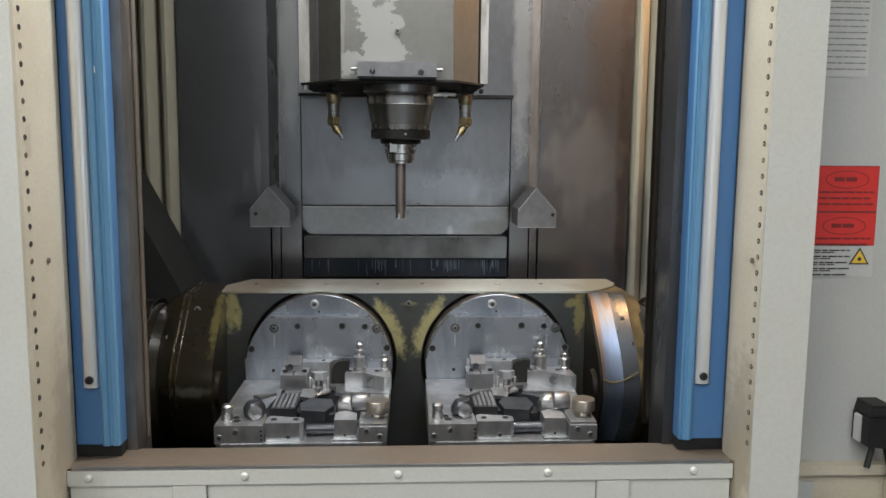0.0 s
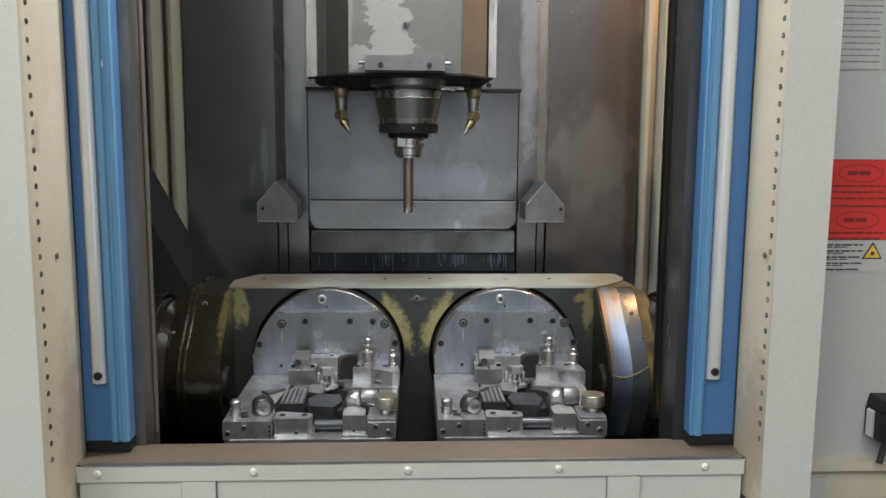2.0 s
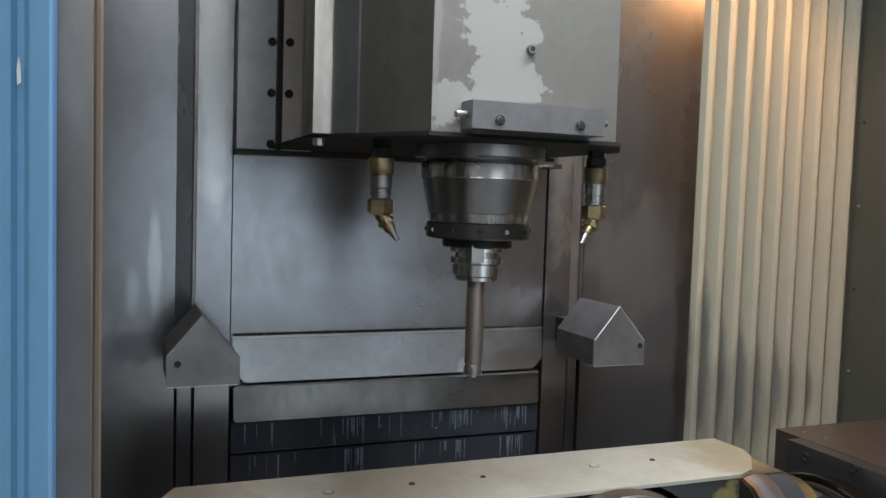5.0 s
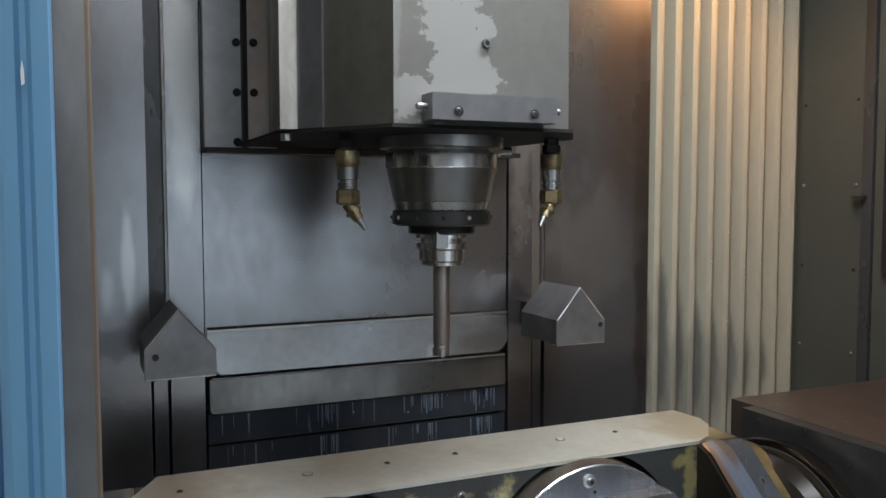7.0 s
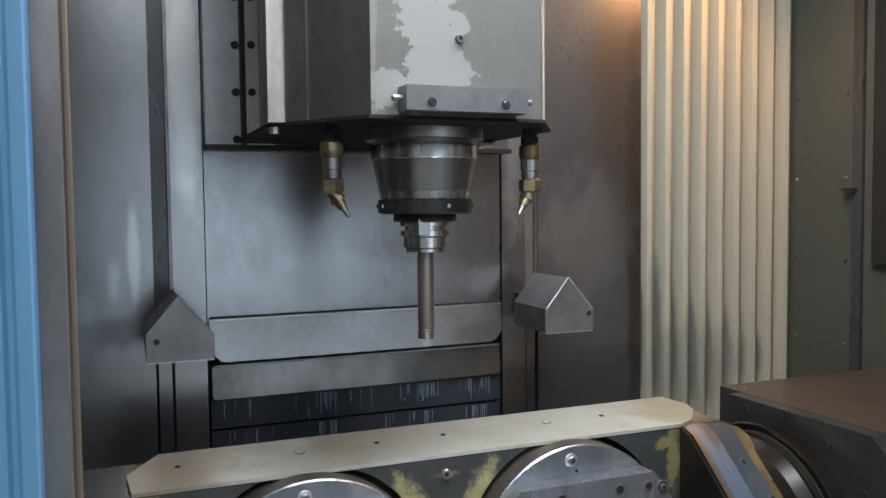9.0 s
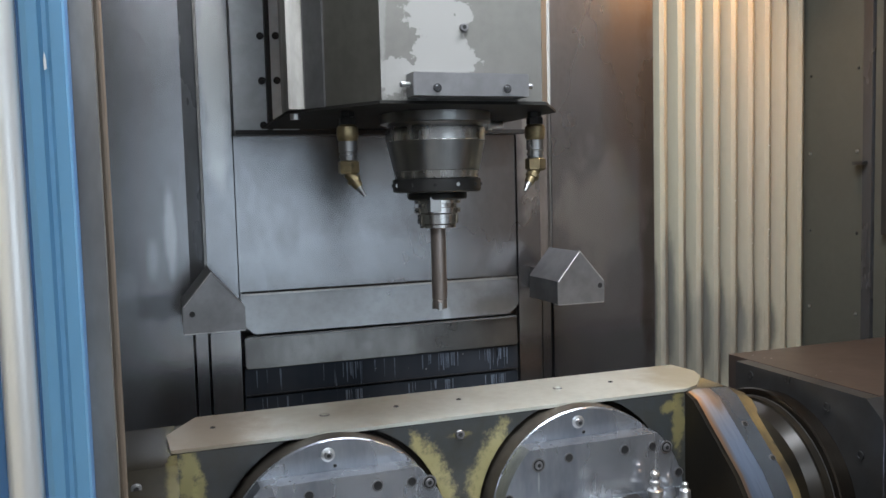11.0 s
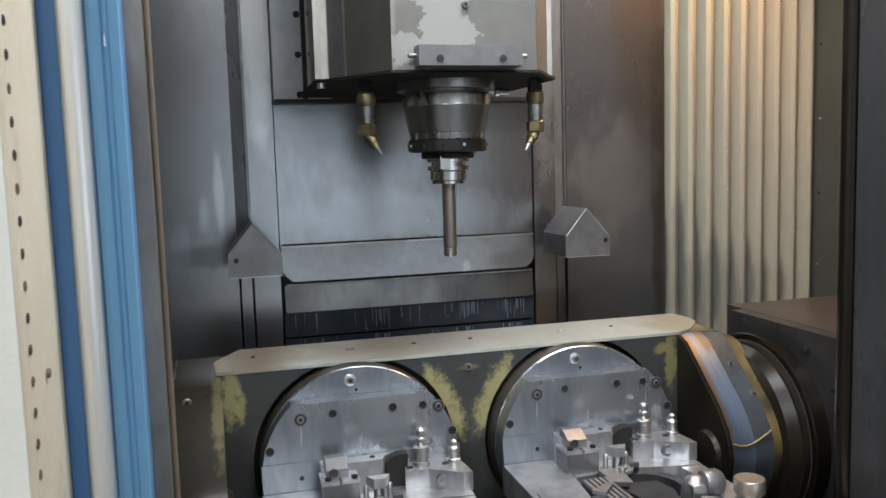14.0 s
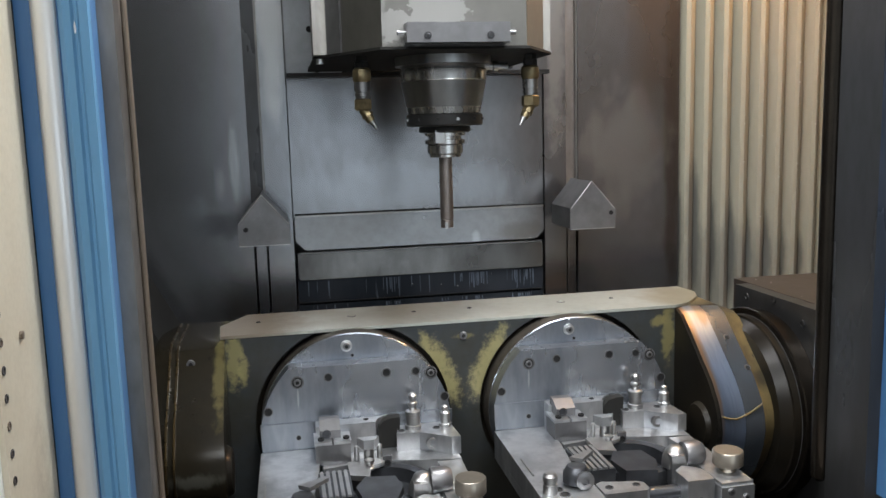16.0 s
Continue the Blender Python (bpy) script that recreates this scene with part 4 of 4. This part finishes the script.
part("corner_bar", box(-0.2005, -0.1815, 1.425 + HY, 1.480 + HY, 1.5012, 2.2), M_BRIGHTBAR, head, "bright bare steel corner bar", bevel=0.0015)
part("bar_nut", cyl((-0.191, 1.440 + HY, 1.490), 0.006, 0.007, "z", 8), M_BRIGHT, head)
part("corner_bar", box(0.1355, 0.150, 1.440 + HY, 1.492 + HY, 1.503, 2.2), M_BRIGHTBAR, head, bevel=0.0015)
part("slide_plate", box(-0.236, -0.187, 1.772, 1.782, 1.497, 2.2), M_SLIDE, head, "stained steel slide plate", bevel=0.001)
part("slide_plate", box(-0.180, -0.140, 1.766, 1.776, 1.497, 2.2), M_SLIDE, head, bevel=0.001)
part("slide_plate", box(0.150, 0.236, 1.772, 1.782, 1.497, 2.2), M_STEEL, head, bevel=0.001)
part("gap_seal", box(-0.1868, -0.1802, 1.760, 1.781, 1.497, 2.2), M_BLACK, head, "dark seal between the slide plates")
part("wiper", box(-0.236, 0.236, 1.758, 1.790, 1.490, 1.4968), M_BLACK, head)
for k in range(5):
    z = 1.505 + 0.0665 * k
    for x, y in ((-0.193, 1.772), (-0.171, 1.766), (0.165, 1.772)):
        part("plate_bolt", lathe([(0.0055, 0), (0.0055, -0.003), (0.004, -0.004), (0.002, -0.004), (0.002, -0.002)], (x, y, z), "y", 12), M_BLACK, head)
# clamp bar with end pins
part("clamp_bar", box(-0.0885, 0.0465, 1.287 + HY, 1.3137 + HY, 1.5035, 1.5285), M_GUARD, head, "bare steel bar with two cap screws", bevel=0.001)
for x in (-0.062, 0.020):
    bore((x, 1.287 + HY, 1.5115), 0.0048, head, "counterbore")
    socket_screw((x, 1.2868 + HY, 1.5115), 0.0036, head, material=M_DARKPART, h=0.0015)
for x, sx in ((-0.0885, -1), (0.0465, 1)):
    part("end_pin", lathe([(0.0032, 0), (0.0032, sx * 0.010), (0.0022, sx * 0.011)], (x, 1.301 + HY, 1.5165), "x", 14), M_GUARD, head)
socket_screw((-0.020, 1.314 + HY, 1.582), 0.0048, head)
part("coolant_pipe", lathe([(0.006, 0), (0.006, 0.022), (0.008, 0.023), (0.008, 0.030), (0.005, 0.031), (0.005, 0.046)], (0.046, 1.470 + HY, 1.486), "x", 14), M_SPINDLE, head, "short coolant pipe under the plate")
# nose, holder and tool
TY = 1.438 + HY
part("collar", lathe([(0.070, 0), (0.070, -0.012), (0.062, -0.013), (0.060, -0.0162)], (-0.014, TY, 1.4968), "z", 56), M_SPINDLE, head)
part("nose_band", lathe([(0.060, 1.4805), (0.063, 1.4790), (0.0635, 1.477), (0.0632, 1.463), (0.0625, 1.4622)], (-0.014, TY, 0), "z", 56), M_BAND, head, "polished band")
part("spindle_nose", lathe([(0.0622, 1.4621), (0.0548, 1.4262), (0.0540, 1.4255)], (-0.014, TY, 0), "z", 56), M_SPINDLE, head, "dark ground tapered spindle nose")
part("nose_band", lathe([(0.0545, 1.4254), (0.0530, 1.4165), (0.0515, 1.416)], (-0.014, TY, 0), "z", 56), M_BAND, head, "polished band")
part("nose_ring", lathe([(0.0545, 1.4158), (0.0560, 1.4145), (0.0560, 1.4005), (0.0535, 1.3985), (0.030, 1.398)], (-0.014, TY, 0), "z", 56), M_FLANGE, head, "dark nose ring")
for k in range(12):
    a = 2 * math.pi * (k + 0.3) / 12
    part("ring_screw", lathe([(0.0026, 0), (0.0022, -0.0012), (0.0008, -0.0012)], (-0.014 + 0.0557 * math.sin(a), TY - 0.0557 * math.cos(a), 1.4078), "y", 8), M_BLACK if k % 3 else M_SPINDLE, head)
part("drive_flange", lathe([(0.0375, 1.3978), (0.0380, 1.3965), (0.0380, 1.3905), (0.0360, 1.389), (0.020, 1.3885)], (-0.014, TY, 0), "z", 48), M_FLANGE, head, "dark drive flange")
holder = part("tool_holder", lathe([(0.0300, 1.3884), (0.0300, 1.3845), (0.0245, 1.3838), (0.0245, 1.3795), (0.0295, 1.3785), (0.0295, 1.3725), (0.0250, 1.3718), (0.0262, 1.3705), (0.0262, 1.3590), (0.0225, 1.3580), (0.0232, 1.3570), (0.0232, 1.3535), (0.011, 1.3530)], (-0.014, TY, 0), "z", 40), M_BAND, head, "ground steel tool holder")
part("drive_lug", box(-0.034, -0.020, TY - 0.033, TY - 0.018, 1.3745, 1.3925), M_BRIGHT, head, bevel=0.002)
part("tool_shank", lathe([(0.0098, 1.3528), (0.0098, 1.262), (0.0085, 1.261), (0.0092, 1.258), (0.0092, 1.249), (0.004, 1.248)], (-0.014, TY, 0), "z", 24), M_SHANK, head, "brown worn milling tool")
for k in range(3):
    a = 2.1 * k - 1.9
    part("insert", box(-0.014 + 0.0088 * math.cos(a) - 0.002, -0.014 + 0.0088 * math.cos(a) + 0.002, TY + 0.0088 * math.sin(a) - 0.002, TY + 0.0088 * math.sin(a) + 0.002, 1.2475, 1.257), M_BRIGHT, head)


# coolant nozzles
for x, sx, y in ((-0.1365, 1, 1.400), (0.1045, -1, 1.395)):
    y += HY
    noz = thing("coolant_nozzle", "brass and steel swivel coolant nozzle under the head", "nozzle", "coolant nozzles", at=(x, y, 1.497))
    part("fitting", lathe([(0.0085, 1.4965), (0.0085, 1.490), (0.0105, 1.489), (0.0105, 1.481)], (x, y, 0), "z", 6), M_FLANGE, noz)
    part("ball_socket", lathe([(0.0095, 1.4808), (0.0125, 1.478), (0.013, 1.470), (0.0125, 1.464), (0.0105, 1.4615)], (x, y, 0), "z", 20), M_BRASS, noz, "brass socket")
    part("sleeve", lathe([(0.0110, 1.4613), (0.0112, 1.449), (0.0095, 1.4485), (0.0095, 1.446), (0.0108, 1.4455), (0.0108, 1.442), (0.0095, 1.4415), (0.0095, 1.439)], (x, y, 0), "z", 20), M_SPINDLE, noz)
    part("hex_nut", lathe([(0.0105, 1.4388), (0.013, 1.437), (0.013, 1.425), (0.010, 1.4225)], (x, y, 0), "z", 6), M_BRASS, noz, "brass hexagon nut")
    part("jet", tube((x, y, 1.4245), (x + sx * 0.011, y - 0.003, 1.4075), 0.0072, 0.0060), M_BRASS, noz)
    part("jet_collar", tube((x + sx * 0.0045, y - 0.0012, 1.4175), (x + sx * 0.0068, y - 0.0019, 1.4140), 0.0086, 0.0086, 8), M_BRASS, noz)
    part("jet_tip", tube((x + sx * 0.011, y - 0.003, 1.4075), (x + sx * 0.0175, y - 0.005, 1.3968), 0.0042, 0.0022), M_BRIGHT, noz)

# ---- cabin front ----
front = thing("cabin_front", "cream painted steel front frame of the machine", "machine front", kind="structure")
part("left_post", prism([(-0.95, 0.904), (-0.4645, 0.904), (-0.4645, 1.028), (-0.95, 1.028)], 0.0, 2.3, "z"), M_PAINT, front, bevel=0.003)
part("left_jamb", prism([(-0.4643, 0.906), (-0.4615, 0.909), (-0.4615, 1.029), (-0.4643, 1.029)], 0.9, 2.3, "z"), M_JAMB, front, "yellowed jamb with a column of punched slots", bevel=0.001)
part("right_post", prism([(0.460, 0.957), (0.528, 0.957), (0.528, 1.049), (0.460, 1.049)], 0.0, 2.3, "z"), M_PAINT, front, bevel=0.003)
part("right_jamb", prism([(0.4595, 0.959), (0.4595, 1.029), (0.449, 1.029), (0.449, 1.006)], 0.9, 2.3, "z"), M_JAMB, front, bevel=0.001)
part("lower_fascia", box(-0.459, 0.448, 0.995, 1.02, 0.0, 0.931), M_PAINT, front)
part("sill_edge", box(-0.461, 0.450, 0.991, 1.019, 0.9315, 0.9525), M_PAINT, front, "cream sill edge with chipped corner", bevel=0.003)
part("sill", prism([(0.993, 0.9527), (0.993, 0.9555), (1.055, 0.9575), (1.075, 0.952), (1.075, 0.90), (1.06, 0.90), (1.055, 0.9527)], -0.470, 0.458, "x"), M_LIP, front, "worn brown sill", bevel=0.001)
part("sill_wear", box(-0.455, 0.445, 0.9915, 0.9960, 0.9529, 0.9563), M_BRIGHT, front, "bare metal front edge of the sill", bevel=0.001)
for x in (-0.433, -0.226, -0.018, 0.189, 0.394):
    part("sill_bolt", lathe([(0.0055, 0.991), (0.0055, 0.989), (0.003, 0.987)], (x, 0, 0.943), "y", 14), M_PAINT, front)
for x in (-0.300, 0.281):
    part("socket_cover_frame", box(x - 0.024, x + 0.024, 0.9935, 0.9948, 0.876, 0.9318), M_INK2, front)
    part("socket_cover", box(x - 0.0225, x + 0.0225, 0.990, 0.9934, 0.876, 0.930), M_PAINT, front, bevel=0.0015)
# unseen dark sheet before the cream fascia back, added to darken reflections
part("inner_apron", box(-0.395, 0.377, 1.0765, 1.0845, 0.5805, 0.905), M_CAST_D, front, "unseen black apron added to darken the fixture reflections")
part("header", box(-0.459, 0.448, 0.95, 1.028, 2.1, 2.3), M_PAINT, front)
for x0, x1 in ((-0.402, -0.388), (0.370, 0.385)):
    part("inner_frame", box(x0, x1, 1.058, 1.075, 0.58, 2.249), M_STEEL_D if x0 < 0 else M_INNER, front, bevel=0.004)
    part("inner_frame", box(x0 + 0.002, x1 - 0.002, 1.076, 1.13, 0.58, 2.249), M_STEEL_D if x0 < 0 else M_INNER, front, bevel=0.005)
part("seal_tube", lathe([(0.004, 0), (0.011, 0.006), (0.011, 1.29)], (0.374, 1.143, 0.955), "z", 20), M_RING, front, "oily brown rubber seal tube")
part("seal_rod", cyl((-0.3875, 1.108, 0.96), 0.0030, 1.2, "z", 10), M_LIP, front)
part("left_infill", box(-0.90, -0.403, 1.0605, 1.0685, 0.0, 2.249), M_PANEL, front)
# unseen inner face, kept pale to brighten its reflection in the back wall
part("right_infill", box(0.386, 0.87, 1.0605, 1.0685, 0.0, 2.249), M_GREYP, front)

# blue door edges with their white guide strips
for s, xo, st, xi in ((-1, -0.4618, -0.4385, -0.402), (1, 0.4488, 0.4145, 0.385)):
    door = thing("sliding_door", "open blue sliding door edge with a satin aluminium guide strip", "door", "door edges", at=((xo + xi) / 2, 1.04, 0.965))
    d = -s
    part("leaf", box(min(xo, xi), max(xo, xi), 1.034, 1.058, 0.974, 2.09), M_BLUE, door, bevel=0.002)
    mid = st + d * 0.012
    part("edge_profile", prism([(mid, 1.0337), (mid, 1.030), (mid + d * 0.004, 1.0265), (mid + d * 0.010, 1.0265), (mid + d * 0.012, 1.030), (mid + d * 0.0145, 1.030), (mid + d * 0.0165, 1.0275), (xi - d * 0.001, 1.0275), (xi, 1.0337)], 0.974, 2.09, "z"), M_BLUE_L, door, "lighter blue rolled edge", bevel=0.0008)
    part("guide_strip", prism([(st - 0.0098, 1.0336)] + [(st - 0.0098 * math.cos(math.pi * k / 10), 1.0310 - 0.0055 * math.sin(math.pi * k / 10)) for k in range(11)] + [(st + 0.0098, 1.0336)], 1.057, 2.09, "z"), M_STRIP, door, "satin aluminium guide strip")
    socket_screw((st, 1.0256, 1.0685), 0.0058, door, material=M_FLANGE, h=0.003)
    if s < 0:
        part("paint_chip", prism([(-0.4142, 1.480), (-0.4128, 1.481), (-0.4130, 1.487), (-0.4137, 1.491), (-0.4144, 1.486)], 1.0262, 1.0266, "y"), M_STRIP, door, "chipped paint spot")
    part("boot", box(min(xo, xi), max(xo, xi), 1.033, 1.058, 0.958, 0.9738), M_BLACK, door, "black rubber foot", bevel=0.003)

# punched slots in the jambs, and one plug on each side
for s in (-1, 1):
    for k in range(28):
        z = 1.567 - 0.0213 * k
        x, y = (-0.4616, 0.9215) if s < 0 else (0.4577, 0.9675)
        part("slot", lathe([(0.0036, 0), (0.0036, -s * 0.0010), (0.0024, -s * 0.0010), (0.0024, -s * 0.0002)], (x, y, z), "x", 10), M_INK if k % 3 else M_LIP, front)
    x, y = (-0.4616, 0.968) if s < 0 else (0.4545, 0.975)
    part("plug", lathe([(0.0035, 0), (0.0035, -s * 0.0025), (0.002, -s * 0.003)], (x, y, 1.242), "x", 10), M_LIP, front)

# ---- outside right: panel with labels and the plug box ----
part("right_panel", box(0.5285, 1.6, 1.0505, 1.06, 0.0, 2.3), M_GREYP, front, "pale grey side panel")
part("panel_ledge", box(0.5285, 0.70, 1.030, 1.0503, 0.917, 0.931), M_JAMB, front, bevel=0.002)
part("ledge_fascia", box(0.5285, 0.70, 1.040, 1.0503, 0.0, 0.9168), M_JAMB, front)
part("small_cover", box(0.560, 0.592, 1.036, 1.0398, 0.86, 0.905), M_GREYP, front, bevel=0.001)
part("edge_post", box(0.7005, 0.74, 0.985, 1.0503, 0.0, 2.3), M_JAMB, front, bevel=0.002)


def bars(parent, x0, x1, z1, rows, step, h, m, y, seed):
    rnd = random.Random(seed)
    for k in range(rows):
        x = x0
        while x < x1 - 0.004:
            w = min(rnd.uniform(0.006, 0.02), x1 - x)
            part("text_bar", box(x, x + w, y - 0.0004, y, z1 - step * k - h, z1 - step * k), m, parent)
            x += w + 0.002


def sign(name, x0, x1, z0, z1, m, label):
    th = thing(name, label, "sign", at=((x0 + x1) / 2, 1.05, z0))
    part("edge", box(x0 - 0.001, x1 + 0.001, 1.0497, 1.0503, z0 - 0.001, z1 + 0.001), M_INKRED if m is M_RED else M_GREYP, th)
    part("plate", box(x0, x1, 1.0488, 1.0496, z0, z1), m, th, bevel=0.0003)
    return th


for z0, z1, rows in ((1.302, 1.3655, 3), (1.2535, 1.2995, 2)):
    th = sign("red_sign", 0.571, 0.6625, z0, z1, M_RED, "red safety sign with an oval and dark lines")
    zc = z1 - 0.0185
    ring = bmesh.new()
    n = 40
    ro, ri = [], []
    for k in range(n):
        a = 2 * math.pi * k / n
        ro.append(ring.verts.new((0.617 + 0.032 * math.cos(a), 1.0486, zc + 0.0128 * math.sin(a))))
        ri.append(ring.verts.new((0.617 + 0.0305 * math.cos(a), 1.0486, zc + 0.0115 * math.sin(a))))
    for k in range(n):
        ring.faces.new((ro[k], ro[(k + 1) % n], ri[(k + 1) % n], ri[k]))
    part("oval", ring, M_INKRED, th)
    bars(th, 0.598, 0.637, zc + 0.0035, 1, 0.01, 0.006, M_INKRED, 1.0487, 5)
    bars(th, 0.577, 0.657, zc - 0.0165, rows, 0.0085, 0.0028, M_INKRED, 1.0487, 6)
th = sign("grey_label", 0.571, 0.6625, 1.208, 1.2515, M_LABEL, "grey laser data label with a yellow warning triangle")
bars(th, 0.5745, 0.628, 1.247, 5, 0.0088, 0.0022, M_INK, 1.0487, 7)
bars(th, 0.5745, 0.606, 1.2435, 4, 0.0088, 0.0015, M_INK, 1.0487, 8)
part("triangle_border", prism([(0.627, 1.2255), (0.6575, 1.2255), (0.6425, 1.2505)], 1.0484, 1.0487, "y"), M_INK, th)
part("triangle", prism([(0.631, 1.2278), (0.6535, 1.2278), (0.6425, 1.2462)], 1.0480, 1.0483, "y"), M_YELLOW, th)
part("star", cyl((0.6424, 1.0477, 1.2335), 0.003, 0.0003, "y", 8), M_INK, th)
th = sign("instruction_label", 0.569, 0.635, 1.490, 1.70, M_LABEL, "pale instruction label filled with small lines")
bars(th, 0.572, 0.631, 1.692, 24, 0.0083, 0.0018, M_INK2, 1.0487, 9)

plug = thing("connector_box", "black cable connector box on the pale panel", "connector", at=(0.67, 1.03, 0.965))
part("hood", prism([(0.652, 1.012), (0.684, 1.010), (0.684, 1.028), (0.656, 1.028)], 1.010, 1.0498, "y"), M_BLACK, plug, bevel=0.002)
part("body", prism([(0.651, 0.968), (0.684, 0.965), (0.684, 1.0095), (0.651, 1.0105)], 1.006, 1.0496, "y"), M_BLACK, plug, bevel=0.003)
part("latch", prism([(0.6475, 0.970), (0.6506, 0.969), (0.6506, 1.009), (0.6475, 1.007)], 1.024, 1.04, "y"), M_STRIP, plug, bevel=0.001)
part("window", box(0.658, 0.682, 1.0092, 1.0098, 1.014, 1.023), M_FLANGE, plug)
part("cable", tube((0.670, 1.025, 0.968), (0.660, 1.020, 0.932), 0.0045, 0.0045), M_FLANGE, plug)
part("cable", tube((0.688, 1.022, 0.966), (0.697, 1.010, 0.905), 0.0055, 0.0055), M_BLACK, plug)

# tiny bright beads painted as glints on the bellows folds, and specks along the housing edge
swarf = random.Random(11)
right_bellows = next(o for o in bpy.data.objects if o.name == "bellows")
for k in range(26):
    x, z, r = 0.515 + 0.0392 * (swarf.randint(3, 8) + 0.5), swarf.uniform(1.13, 1.52), swarf.uniform(0.0006, 0.0014)
    part("swarf", lathe([(r * 0.4, 0), (r, -r), (r * 0.3, -r * 1.6)], (x, YB - 0.0006, z), "y", 6), M_BRIGHT, right_bellows, "bright speck" if k == 0 else "")
for k in range(6):
    x, y, r = swarf.uniform(0.525, 0.60), swarf.uniform(1.31, 1.58), swarf.uniform(0.0007, 0.0015)
    part("swarf", lathe([(r * 0.4, 0), (r, r), (r * 0.3, r * 1.6)], (x, y, 1.1195), "z", 6), M_BRIGHT, drive, "bright speck" if k == 0 else "")
